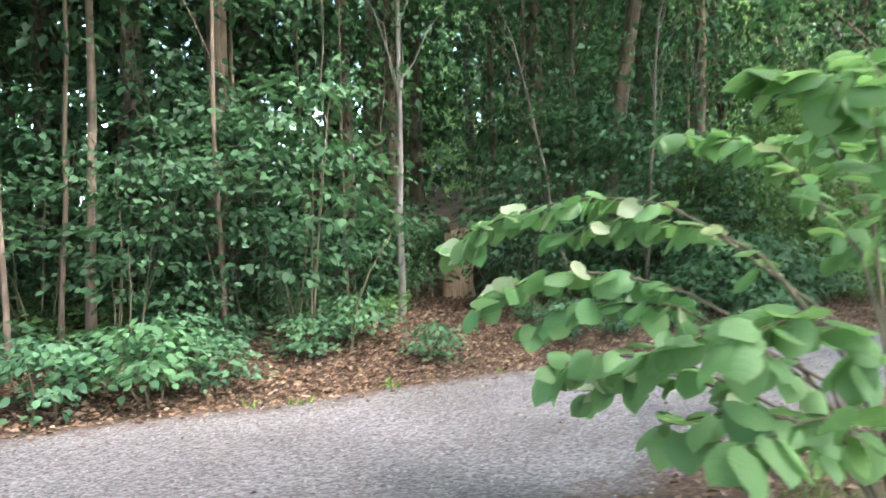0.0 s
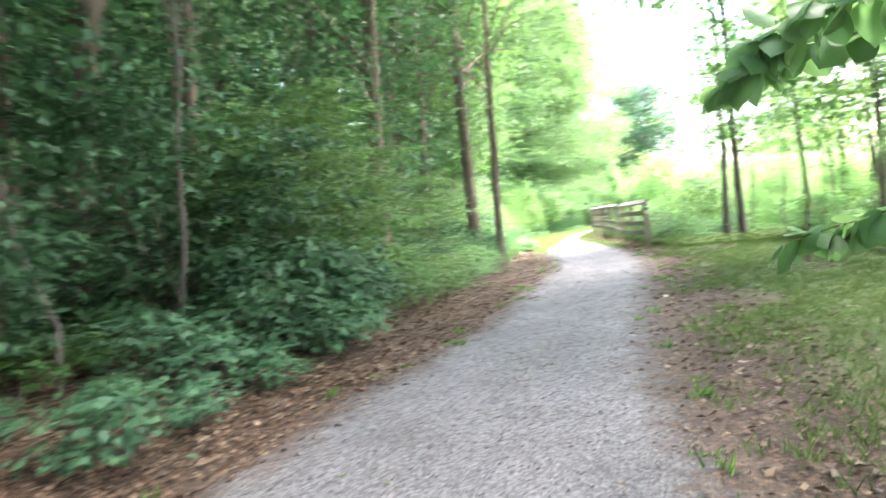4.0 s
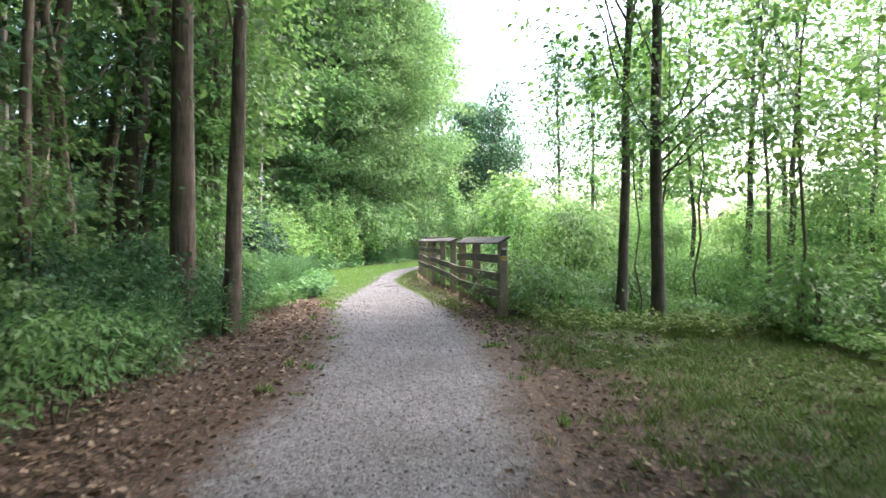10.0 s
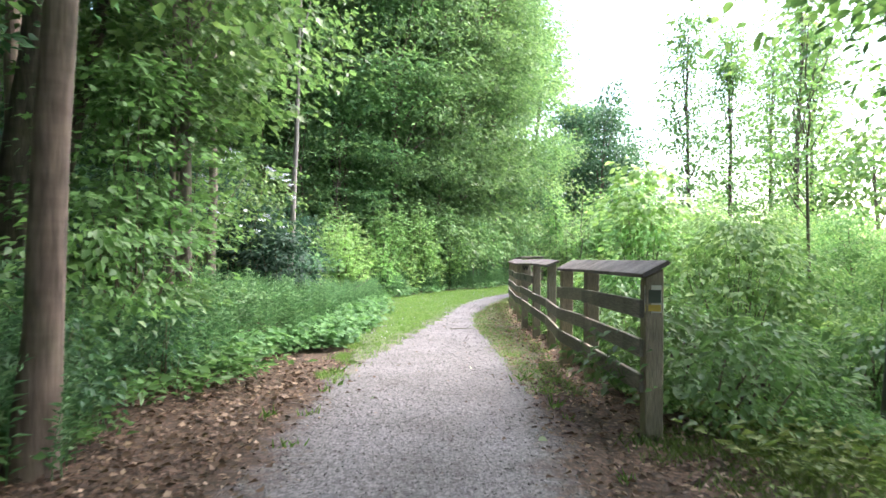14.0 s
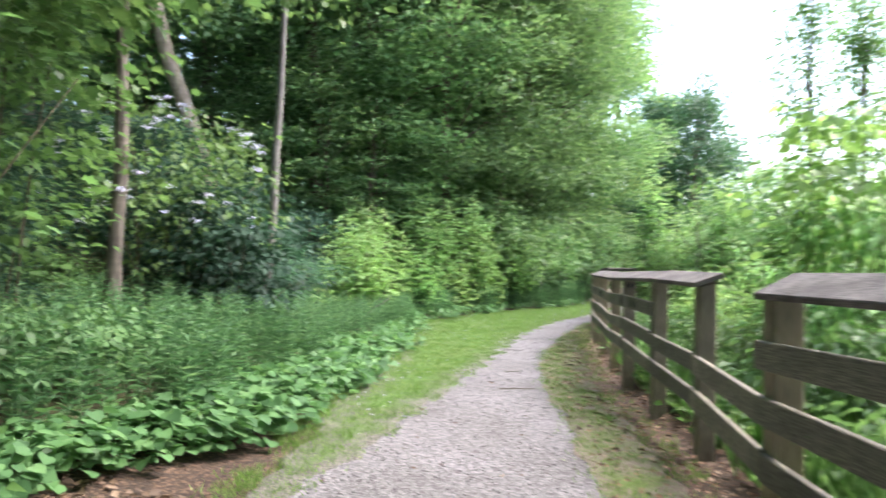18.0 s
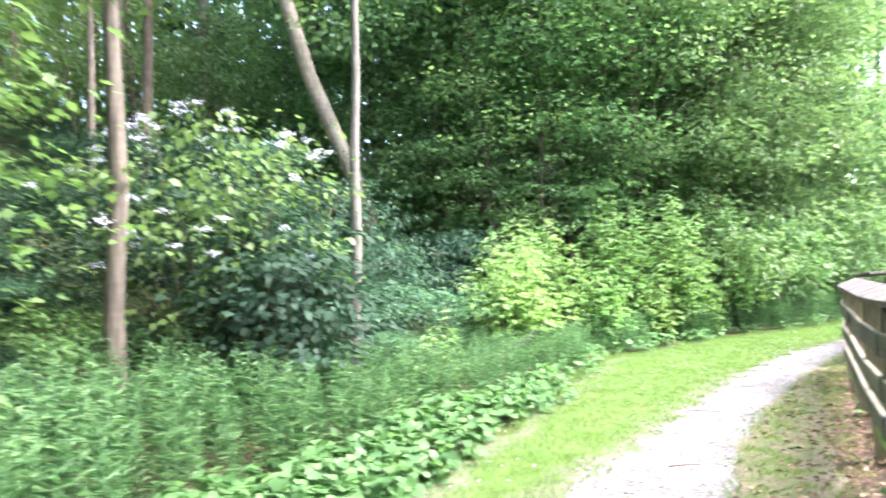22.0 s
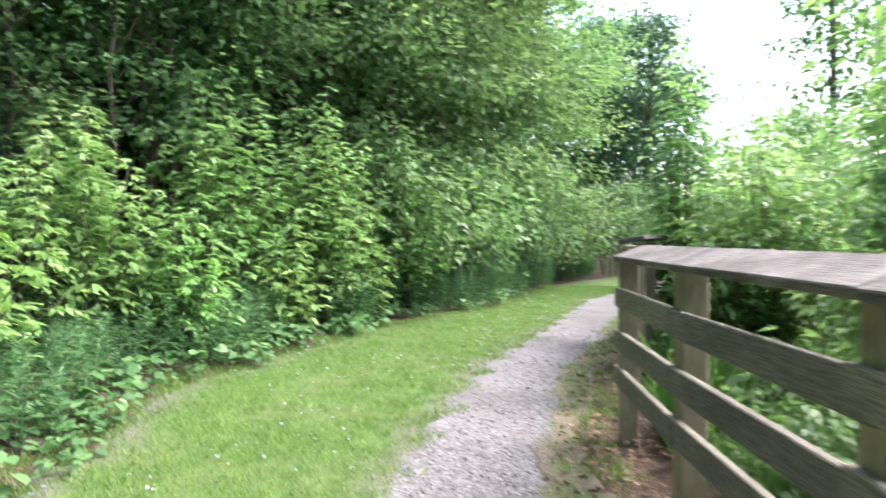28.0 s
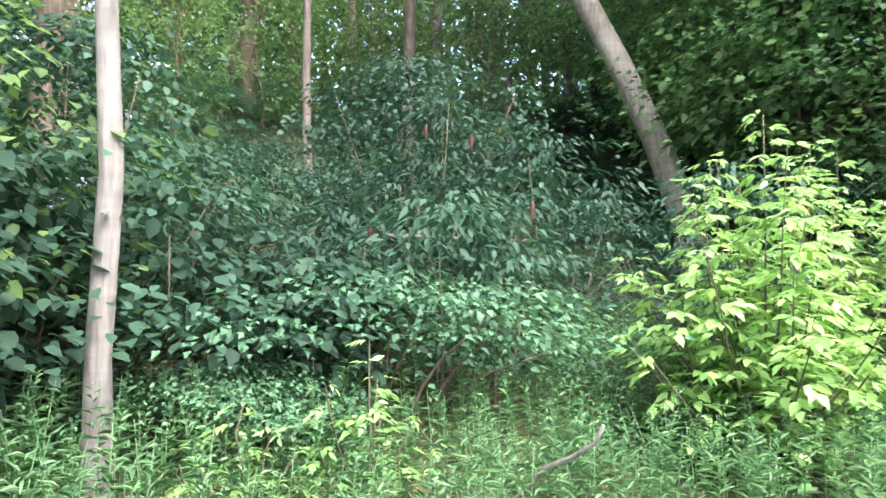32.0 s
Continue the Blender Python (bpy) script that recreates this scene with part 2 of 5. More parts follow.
M_PAINT = plain("black_spray_paint", (0.02, 0.02, 0.022), 0.6)
M_PAPER = plain("poster_dark_print", (0.06, 0.07, 0.06), 0.4)
M_YELLOW = plain("poster_yellow_print", (0.6, 0.42, 0.08), 0.4)
M_WHITE = plain("poster_white_print", (0.65, 0.62, 0.55), 0.4)
M_LITTER = leaf_mat("dead_leaf", (0.068, 0.043, 0.031), (0.16, 0.104, 0.074), 0.75, 0.1, (0.33, 0.24, 0.175))
M_TAN = leaf_mat("dry_tan_leaf", (0.16, 0.092, 0.062), (0.31, 0.19, 0.13), 0.75, 0.15, (0.45, 0.33, 0.24))
M_STONE = leaf_mat("loose_chip", (0.0855, 0.0809, 0.0854), (0.209, 0.2, 0.209), 0.9, 0.0, (0.361, 0.349, 0.359))
M_BLADE = leaf_mat("grass_blade", (0.065, 0.155, 0.02), (0.15, 0.32, 0.045), 0.55, 0.4, (0.28, 0.4, 0.1))
M_ROUGH = leaf_mat("rough_grass_blade", (0.0594, 0.113, 0.018), (0.126, 0.211, 0.0378), 0.6, 0.35, (0.198, 0.261, 0.0675))
M_MAPLE = leaf_mat("maple_leaf", (0.0756, 0.15, 0.0357), (0.14, 0.26, 0.0595), 0.45, 0.5)
# the wood's shade is partly put into this leaf colour, as darker greens
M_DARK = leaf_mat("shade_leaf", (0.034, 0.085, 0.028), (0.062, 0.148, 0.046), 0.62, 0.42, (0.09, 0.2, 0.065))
M_UNDER = leaf_mat("seedling_leaf", (0.05, 0.125, 0.045), (0.095, 0.21, 0.07), 0.6, 0.4, (0.125, 0.26, 0.085))
M_HILL = leaf_mat("hill_leaf", (0.0954, 0.185, 0.05), (0.176, 0.307, 0.0806), 0.46, 0.5, (0.232, 0.38, 0.105))
M_LIME = leaf_mat("lime_leaf", (0.122, 0.244, 0.0487), (0.239, 0.436, 0.0919), 0.45, 0.45, (0.347, 0.553, 0.141))
M_SUNNY = leaf_mat("sunny_leaf", (0.107, 0.213, 0.0448), (0.208, 0.368, 0.079), 0.68, 0.45, (0.31, 0.47, 0.112))
M_HERB = leaf_mat("herb_leaf", (0.0478, 0.121, 0.0386), (0.106, 0.235, 0.0736), 0.65, 0.4, (0.166, 0.313, 0.0994))
M_BROAD = leaf_mat("broad_leaf", (0.0601, 0.131, 0.0329), (0.121, 0.238, 0.0581), 0.55, 0.42, (0.169, 0.3, 0.0774))
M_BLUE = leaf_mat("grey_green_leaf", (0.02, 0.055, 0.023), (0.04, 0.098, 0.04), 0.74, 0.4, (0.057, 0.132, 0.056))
def veined(m, strength):
    """Raised veins from the midrib outwards, a little paler than the leaf."""
    nt = m.node_tree
    b = nt.nodes["Principled BSDF"]
    tc, sep = nt.nodes.new("ShaderNodeTexCoord"), nt.nodes.new("ShaderNodeSeparateXYZ")
    nt.links.new(tc.outputs["Object"], sep.inputs[0])

    def mth(op, a, c=0.0, clamp=False):
        n = nt.nodes.new("ShaderNodeMath")
        n.operation, n.use_clamp = op, clamp
        for sock, v in zip(n.inputs, (a, c)):
            if isinstance(v, bpy.types.NodeSocket):
                nt.links.new(v, sock)
            else:
                sock.default_value = v
        return n.outputs[0]

    ax = mth("ABSOLUTE", sep.outputs["X"])
    saw = mth("PINGPONG", mth("SUBTRACT", sep.outputs["Y"], mth("MULTIPLY", ax, 0.75)), 0.013)
    side = mth("SUBTRACT", 1.0, mth("MULTIPLY", saw, 900.0), True)
    rib = mth("SUBTRACT", 1.0, mth("MULTIPLY", ax, 700.0), True)
    vein = mth("MAXIMUM", side, rib)
    src = b.inputs["Base Color"].links[0].from_socket
    nt.links.new(mixed(nt, mth("MULTIPLY", vein, strength), src, (0.24, 0.36, 0.16)), b.inputs["Base Color"])
    bump(nt, b, mth("ADD", mth("MULTIPLY", saw, 40.0), mth("MULTIPLY", vein, -0.5)), 0.35, 0.003)
    b.inputs["Roughness"].default_value = 0.38


M_VIB = leaf_mat("soft_felted_leaf", (0.12, 0.26, 0.066), (0.19, 0.37, 0.098), 0.5, 0.5, (0.25, 0.44, 0.125))
veined(M_VIB, 0.12)
M_TIPS = leaf_mat("young_tip_leaf", (0.22, 0.42, 0.09), (0.34, 0.56, 0.15), 0.45, 0.45, (0.48, 0.66, 0.22))
M_PALE = leaf_mat("pale_leaf_back", (0.32, 0.42, 0.16), (0.43, 0.53, 0.22), 0.6, 0.35)
M_CLOVER = leaf_mat("clover_head", (0.4, 0.42, 0.36), (0.6, 0.6, 0.52), 0.7, 0.3)
M_FLOWER = leaf_mat("white_blossom", (0.55, 0.58, 0.5), (0.75, 0.77, 0.7), 0.7, 0.3)
M_BERRY = plain("red_fruit_cluster", (0.07, 0.02, 0.016), 0.8)
M_BARK = bark_mat("grey_brown_bark", (0.06, 0.044, 0.037), (0.2, 0.145, 0.118), 0.25)
M_BARKD = bark_mat("dark_bark", (0.04, 0.033, 0.028), (0.125, 0.10, 0.085), 0.3)
M_BARKP = bark_mat("pale_bark", (0.12, 0.11, 0.108), (0.235, 0.212, 0.205))
M_BARKW = bark_mat("bare_weathered_bark", (0.08, 0.066, 0.06), (0.19, 0.155, 0.138))
# tan bark with the sunlight on the leaning trunk put into its colour
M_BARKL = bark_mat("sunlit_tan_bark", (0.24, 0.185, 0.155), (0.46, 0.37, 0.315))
M_SNAG = bark_mat("split_bare_wood", (0.19, 0.125, 0.085), (0.48, 0.345, 0.25))
M_TWIG = bark_mat("twig_bark", (0.06, 0.05, 0.035), (0.14, 0.12, 0.08))


# ---- mesh tools ----
def rng_of(seed):
    return np.random.default_rng(seed)


def np_mesh(name, verts, tris, material, smooth=False):
    me = bpy.data.meshes.new(name)
    verts, tris = np.asarray(verts, np.float32), np.asarray(tris, np.int32)
    me.vertices.add(len(verts))
    me.vertices.foreach_set("co", verts.ravel())
    k = tris.shape[1]
    me.loops.add(tris.size)
    me.loops.foreach_set("vertex_index", tris.ravel())
    me.polygons.add(len(tris))
    me.polygons.foreach_set("loop_start", np.arange(0, tris.size, k, dtype=np.int32))
    me.polygons.foreach_set("loop_total", np.full(len(tris), k, np.int32))
    if smooth:
        me.polygons.foreach_set("use_smooth", np.ones(len(tris), bool))
    me.materials.append(material)
    me.update(calc_edges=True)
    return me


def joined(pieces):
    """One (verts, faces) out of several."""
    vs, fs, n = [], [], 0
    for v, f in pieces:
        vs.append(v)
        fs.append(np.asarray(f) + n)
        n += len(v)
    return np.concatenate(vs), np.concatenate(fs)


def part(name, shape, material, parent, label="", smooth=False):
    """Links a bmesh or (verts, faces) as one mesh object under a thing or a part."""
    if isinstance(shape, bmesh.types.BMesh):
        me = bpy.data.meshes.new(name)
        shape.to_mesh(me)
        shape.free()
        me.materials.append(material)
    else:
        me = np_mesh(name, *shape, material, smooth)
    ob = new(name, me)
    ob.parent = parent
    return tagged(ob, label)


def thing(name, label, category, group="", kind="", at=(0, 0, 0)):
    ob = new(name)
    ob.location = at
    return tagged(ob, label, category, group, kind)


def unit(v):
    return v / np.maximum(np.linalg.norm(v, axis=-1, keepdims=True), 1e-9)


def blades(P, D, L, W, rng, fold=0.22, droop=0.15, flat=0.75):
    """Folded pointed leaves at P towards D: four corners and two faces each."""
    n = len(P)
    up = np.array([0, 0, 1.0]) * flat + rng.normal(0, 0.45, (n, 3))
    S = unit(np.cross(D, up))
    U = np.cross(S, D)
    L, W = np.broadcast_to(L, n)[:, None], np.broadcast_to(W, n)[:, None]
    mid = P + D * L * 0.42
    v = np.stack([P, mid + S * W / 2 + U * W * fold, P + D * L - U * L * droop, mid - S * W / 2 + U * W * fold], 1).reshape(-1, 3)
    a = np.arange(n) * 4
    f = np.concatenate([np.stack([a, a + 1, a + 2], 1), np.stack([a, a + 2, a + 3], 1)])
    return v, f


def lobed(P, D, size, rng, fold=0.12, droop=0.2, flat=0.8, outline=None):
    """Broad leaves with an outline: a fan of corners round the middle of each."""
    n = len(P)
    up = np.array([0, 0, 1.0]) * flat + rng.normal(0, 0.4, (n, 3))
    S = unit(np.cross(D, up))
    U = np.cross(S, D)
    o = np.array(outline)
    k = len(o)
    s = np.broadcast_to(size, n)[:, None, None]
    x, y = o[:, 0][None, :, None], o[:, 1][None, :, None]
    rim = P[:, None] + s * (D[:, None] * y + S[:, None] * x + U[:, None] * (np.abs(x) * fold - y * y * droop))
    centre = P[:, None] + s * (D[:, None] * 0.4 - U[:, None] * 0.4 * 0.4 * droop)
    v = np.concatenate([centre, rim], 1).reshape(-1, 3)
    a = (np.arange(n) * (k + 1))[:, None]
    i = np.arange(k)[None]
    f = np.stack([a + 0 * i, a + 1 + i, a + 1 + (i + 1) % k], -1).reshape(-1, 3)
    return v, f


POINTED = [(0, 0), (0.24, 0.3), (0.2, 0.62), (0, 1.08), (-0.2, 0.62), (-0.24, 0.3)]
LANCE = [(0, 0), (0.2, 0.3), (0.15, 0.65), (0, 1.05), (-0.15, 0.65), (-0.2, 0.3)]
ROUND = [(0, 0), (0.33, 0.25), (0.32, 0.62), (0, 1.02), (-0.32, 0.62), (-0.33, 0.25)]
OVAL = [(0, 0), (0.3, 0.12), (0.4, 0.4), (0.28, 0.75), (0, 1.02), (-0.28, 0.75), (-0.4, 0.4), (-0.3, 0.12)]
HEART = [(0, 0.06), (0.3, -0.08), (0.5, 0.2), (0.4, 0.62), (0, 0.95), (-0.4, 0.62), (-0.5, 0.2), (-0.3, -0.08)]
STAR = [(0, 0), (0.3, 0.02), (0.2, 0.2), (0.55, 0.42), (0.25, 0.5), (0.28, 0.78), (0.1, 0.68), (0, 1.05), (-0.1, 0.68), (-0.28, 0.78), (-0.25, 0.5), (-0.55, 0.42), (-0.2, 0.2), (-0.3, 0.02)]


def tube(points, radii, sides=8, wob=0.0, seed=0, cap=True):
    """A tapered stem along points."""
    pts = np.array(points, float)
    n = len(pts)
    rng = rng_of(seed)
    tan = unit(np.gradient(pts, axis=0))
    ref = np.array([1.0, 0, 0]) if abs(tan[0][0]) < 0.9 else np.array([0, 1.0, 0])
    s = unit(np.cross(tan, ref))
    u = np.cross(s, tan)
    a = np.linspace(0, 2 * np.pi, sides, endpoint=False)
    r = np.broadcast_to(radii, n)[:, None] * (1 + wob * rng.normal(0, 1, (n, sides)))
    ring = pts[:, None] + r[..., None] * (np.cos(a)[None, :, None] * s[:, None] + np.sin(a)[None, :, None] * u[:, None])
    v = ring.reshape(-1, 3)
    f = []
    for i in range(n - 1):
        for j in range(sides):
            k = (j + 1) % sides
            p, q, w, x = i * sides + j, i * sides + k, (i + 1) * sides + k, (i + 1) * sides + j
            f += [(p, q, w), (p, w, x)]
    if cap:
        v = np.concatenate([v, pts[-1:]])
        f += [((n - 1) * sides + j, (n - 1) * sides + (j + 1) % sides, len(v) - 1) for j in range(sides)]
    return v, np.array(f)


def bent(base, top, n, sway, seed):
    """A slightly crooked line from base to top."""
    rng = rng_of(seed)
    t = np.linspace(0, 1, n)[:, None]
    p = np.array(base) * (1 - t) + np.array(top) * t
    w = np.cumsum(rng.normal(0, sway, (n, 3)), 0)
    w[:, 2] = 0
    w -= w[0] + t * (w[-1] - w[0])
    return p + w


# ---- the lie of the land ----
EDGE_Y = (-40, 12, 14, 16.4, 20, 24.5, 25.8, 30, 33, 39.5, 46, 60, 90)
EDGE_X = (-3.2, -3.1, -3.05, -3.2, -3.95, -5.0, -5.3, -4.3, -2.9, -1.5, 2.0, 10, 25)
RISE_U = (0, 2.8, 6, 10.8, 13.8, 19, 23, 40, 120)
RISE_Z = (0, 0.4, 1.2, 3.4, 5.1, 7.4, 8.4, 9, 10)


def bank(y):
    """Where the open strip beside the trail ends and the wooded bank begins."""
    return np.interp(y, EDGE_Y, EDGE_X)


def fence_x(y):
    return np.interp(y, (11, 11.8, 14, 15, 16.45, 18.7, 20.8, 23.4, 24.8, 27.1, 28.6, 30.3, 31.9, 36), (0.95, 0.8, 0.41, 0.13, -0.08, -0.61, -0.9, -1.26, -1.4, -1.05, -0.72, -0.22, 0.38, 2.4))


def land(x, y):
    """Height of the ground."""
    x, y = np.asarray(x, float), np.asarray(y, float)
    u = np.maximum(bank(y) - x, 0)
    k = np.interp(y, (-60, -5, 4, 11), (0.4, 0.4, 0.6, 1.0))
    z = np.interp(u, RISE_U, RISE_Z) * k
    start = np.interp(-1.95 - x, (0, 0.6, 2.0, 3.3, 6, 12, 25), (0, 0.12, 0.35, 0.48, 0.95, 2.0, 3.6)) * np.interp(y, (-60, -2, 3, 8), (1, 1, 0.35, 0))
    z = np.maximum(z, start)
    r = np.where(y > 11, x - fence_x(y) - 0.5, x - 5.0)
    z = z - np.interp(r, (0, 1.5, 4, 12, 40), (0, 0.25, 0.6, 1.3, 2.0)) * np.interp(y, (9, 13), (0.6, 1.0))
    return z + 0.03 * np.sin(1.9 * x + 0.7 * y) * np.clip(u, 0, 1) + 0.06 * np.sin(0.9 * x - 1.3 * y) * np.clip(u - 1, 0, 1)


def on(x, y, dz=0.0):
    return (float(x), float(y), float(land(x, y)) + dz)


def clearing(x, y):
    """The open leaf-strewn gap that leads up to the stump."""
    return (abs(y + 4.72 + 0.55 * (x + 5.25)) < 0.75) & (x > -7.2)


TR_Y = (-40, -12, -8, -5, -3, 0, 3.5, 7, 9, 11, 14, 16.8, 19, 21, 24.3, 27, 29, 31.5, 34, 40, 50)
TR_L = (-3.2, -1.9, -1.62, -1.85, -1.75, -1.35, -1.37, -1.3, -1.5, -1.9, -2.4, -2.42, -2.5, -2.55, -2.7, -2.5, -2.1, -1.65, -1.2, 1.2, 9)
TR_R = (-0.6, 1.2, 1.5, 0.8, 0.55, 0.52, 0.63, 0.6, 0.42, 0.2, -0.4, -1.05, -1.6, -1.9, -1.92, -1.75, -1.25, -0.85, -0.35, 2.2, 10)


def trail_l(y):
    return np.interp(y, TR_Y, TR_L)


def trail_r(y):
    return np.interp(y, TR_Y, TR_R)


def ragged(y, seed, amp):
    return amp * (np.sin(y * 3.1 + seed) * 0.4 + np.sin(y * 7.7 + seed * 2.3) * 0.35 + np.sin(y * 17.3 + seed * 1.7) * 0.25)


def sheet(xs, ys, zfun):
    X, Y = np.meshgrid(xs, ys) if np.ndim(xs) == 1 else (xs, ys)
    v = np.stack([X, Y, zfun(X, Y)], -1).reshape(-1, 3)
    h, w = X.shape
    i = (np.arange(h - 1)[:, None] * w + np.arange(w - 1)[None]).ravel()
    return v, np.stack([i, i + 1, i + w + 1, i + w], 1)


def strip(name, y0, y1, left, right, lift, material, label, category, nx=16, step=0.12, fray=0.3, inner=0.3):
    ys = np.arange(y0, y1, step)
    t = np.linspace(0, 1, nx)
    X = left(ys)[:, None] * (1 - t) + right(ys)[:, None] * t
    Y = np.repeat(ys[:, None], nx, 1)
    bow = lift * np.clip(np.minimum(t, 1 - t) * 12, 0, 1)[None] - 0.01 * (np.minimum(t, 1 - t) <= 0)
    v, f = sheet(X, Y, lambda a, b2: land(a, b2) + bow)
    ob = new(name, np_mesh(name, v, f, material, True))
    wide = np.abs(X[:, -1] - X[:, 0])[:, None]
    rim = np.clip(np.minimum(t, 1 - t)[None] * wide / np.interp(ys, (11, 14.5), (fray, min(fray, inner)))[:, None], 0, 1.2)
    ob.data.attributes.new("rim", "FLOAT", "POINT").data.foreach_set("value", rim.ravel().astype(np.float32))
    return tagged(ob, label, category, kind="structure")


def far_steps(lo, hi, step, reach):
    inner = np.arange(lo, hi + 1e-6, step)
    out = np.array([0.5, 1.2, 2.2, 4, 7, 11, 17, 26, 40, 70, 140, 300, reach])
    return np.concatenate([lo - out[::-1], inner, hi + out])


gx, gy = far_steps(-12, 8, 0.25, 900), far_steps(-14, 40, 0.25, 900)
v, f = sheet(gx, gy, lambda a, b2: land(a, b2) - 0.012)
ground = new("ground", np_mesh("ground", v, f, M_SOIL, True))
cover = ground.data.attributes.new("cover", "FLOAT", "POINT")
gxv, gyv = v[:, 0], v[:, 1]
green = np.clip((gxv - 4.2) / 1.5, 0, 1) + np.clip((gyv - 12) / 2, 0, 1) * np.clip((bank(gyv) - 0.4 - gxv) * 0.5, 0, 0.75) + np.clip((gyv - 12) / 2, 0, 1) * np.clip(gxv - fence_x(gyv) - 0.3, 0, 1)
cover.data.foreach_set("value", np.clip(green, 0, 1).astype(np.float32))
tagged(ground, "brown leaf-littered forest floor rising to a hillside", "ground", kind="structure")
strip("path", -40, 50, lambda y: trail_l(y) - np.interp(y, (11, 17), (0.3, 0.12)) + ragged(y, 1, 0.07), lambda y: trail_r(y) + np.interp(y, (11, 17), (0.25, 0.12)) + ragged(y, 4, 0.07), 0.022, M_GRAVEL, "pale grey crushed stone footpath curving along the bank", "path", 34, 0.12, 0.75, 0.06)
strip("lawn", 13.0, 46, lambda y: np.minimum(bank(y) + 0.1 + ragged(y, 2, 0.12) + np.interp(y, (13.0, 16.5), (0.8, 0)), trail_l(y) - 0.02), lambda y: trail_l(y) + 0.06 + ragged(y, 9, 0.12), 0.028, M_TURF, "mown green grass verge with clover", "grass", 22, 0.12, 0.5, 0.5)
strip("verge", 13, 40, lambda y: trail_r(y) - 0.05 + ragged(y, 5, 0.1), lambda y: trail_r(y) + (np.maximum(fence_x(y) - 0.32, trail_r(y) + 0.1) - trail_r(y)) * np.clip((y - 12.8) / 2, 0.02, 1) + ragged(y, 3, 0.08), 0.028, M_DRY, "thin grass verge between path and fence", "grass", 10, 0.12, 0.24)
strip("moss_turf", -9, 11.8, lambda y: trail_r(y) + np.interp(y, (-9, -4, 11, 12), (0.25, 0.75, 0.9, 1.3)) + ragged(y, 6, 0.2), lambda y: 5.0 + ragged(y, 8, 0.4) + 0 * y, 0.012, M_MOSS, "mossy patchy turf beside the path", "grass", 30, fray=1.1)

# ---- fence ----
def box_bm(size, bevel=0.006):
    bm = bmesh.new()
    bmesh.ops.create_cube(bm, size=1.0)
    bmesh.ops.scale(bm, vec=size, verts=bm.verts)
    bmesh.ops.bevel(bm, geom=bm.edges[:], offset=bevel, segments=1, affect="EDGES")
    return bm


POST_Y = (11.78, 13.95, 14.95, 16.45, 17.65, 18.95, 20.3, 22.1, 23.5, 24.78)
CAP_Z = (1.285, 1.27, 1.255, 1.262, 1.268, 1.245, 1.225, 1.23, 1.225, 1.22)
fence = thing("fence", "weathered grey wooden post and rail fence with a sloping cap board", "fence")


def along(y):
    """Direction of the fence at y."""
    d = Vector((float(fence_x(y + 0.6) - fence_x(y - 0.6)), 1.2, 0)).normalized()
    return d


posts = []
for y in POST_Y:
    s = 0.14 if y < 15.5 else 0.12
    bm = box_bm((s, s, 1.6), 0.008)
    for vert in bm.verts:
        if vert.co.z > 0.7:
            vert.co.z += vert.co.x * (0.5 if y < 15.5 else 0.36)
    p = part("post", bm, M_POST, fence)
    d = along(y)
    x = float(fence_x(y))
    p.matrix_world = Matrix.Translation((x, y, float(np.interp(y, POST_Y, CAP_Z)) - 0.83)) @ Matrix.Rotation(math.atan2(-d.x, d.y), 4, "Z")
    posts.append((x, y))


def board(name, a, c, z0, z1, size, material, lean=0.0, sag=0.0, offset=0.0):
    """A board of section size from plan point a to c, leaning about its length."""
    va, vc = Vector((*a, z0)), Vector((*c, z1))
    mid, d = (va + vc) / 2, vc - va
    side = Vector((d.y, -d.x, 0)).normalized()
    bm = box_bm((d.length, size[0], size[1]), 0.005)
    bmesh.ops.subdivide_edges(bm, edges=[e for e in bm.edges if abs(e.verts[0].co.x - e.verts[1].co.x) > d.length * 0.5], cuts=5)
    for vert in bm.verts:
        vert.co.z += sag * (1 - (2 * vert.co.x / d.length) ** 2)
    ob = part(name, bm, material, fence)
    xax = d.normalized()
    yax = -side
    zax = xax.cross(yax)
    m = Matrix((xax, yax, zax)).transposed().to_4x4()
    ob.matrix_world = Matrix.Translation(mid + side * offset) @ m @ Matrix.Rotation(lean, 4, "X")
    return ob


def pt(i, extra=0.0, off=None):
    x, y = posts[i]
    if off is None:
        off = -0.09 if i < 3 else -0.074
    return (float(fence_x(y + extra)) + off, y + extra)


frng = random.Random(7)
RAILS = {0.955: [(0, 2), (4, 5), (5, 7), (7, 9)], 0.67: [(0, 2), (2, 5), (5, 7), (7, 9)], 0.40: [(0, 1), (1, 3), (3, 5), (5, 8), (8, 9)]}
rails = {}


LEVEL = {0.955: (0.985, 0.95, 0.925, 0.945, 0.97, 0.985, 0.945, 0.96, 0.945, 0.925),
         0.67: (0.69, 0.655, 0.64, 0.66, 0.70, 0.74, 0.68, 0.70, 0.675, 0.655),
         0.40: (0.41, 0.37, 0.385, 0.42, 0.46, 0.51, 0.46, 0.46, 0.44, 0.42)}


def rail_z(z, k):
    """Height of a rail at each post."""
    return LEVEL[z][k]


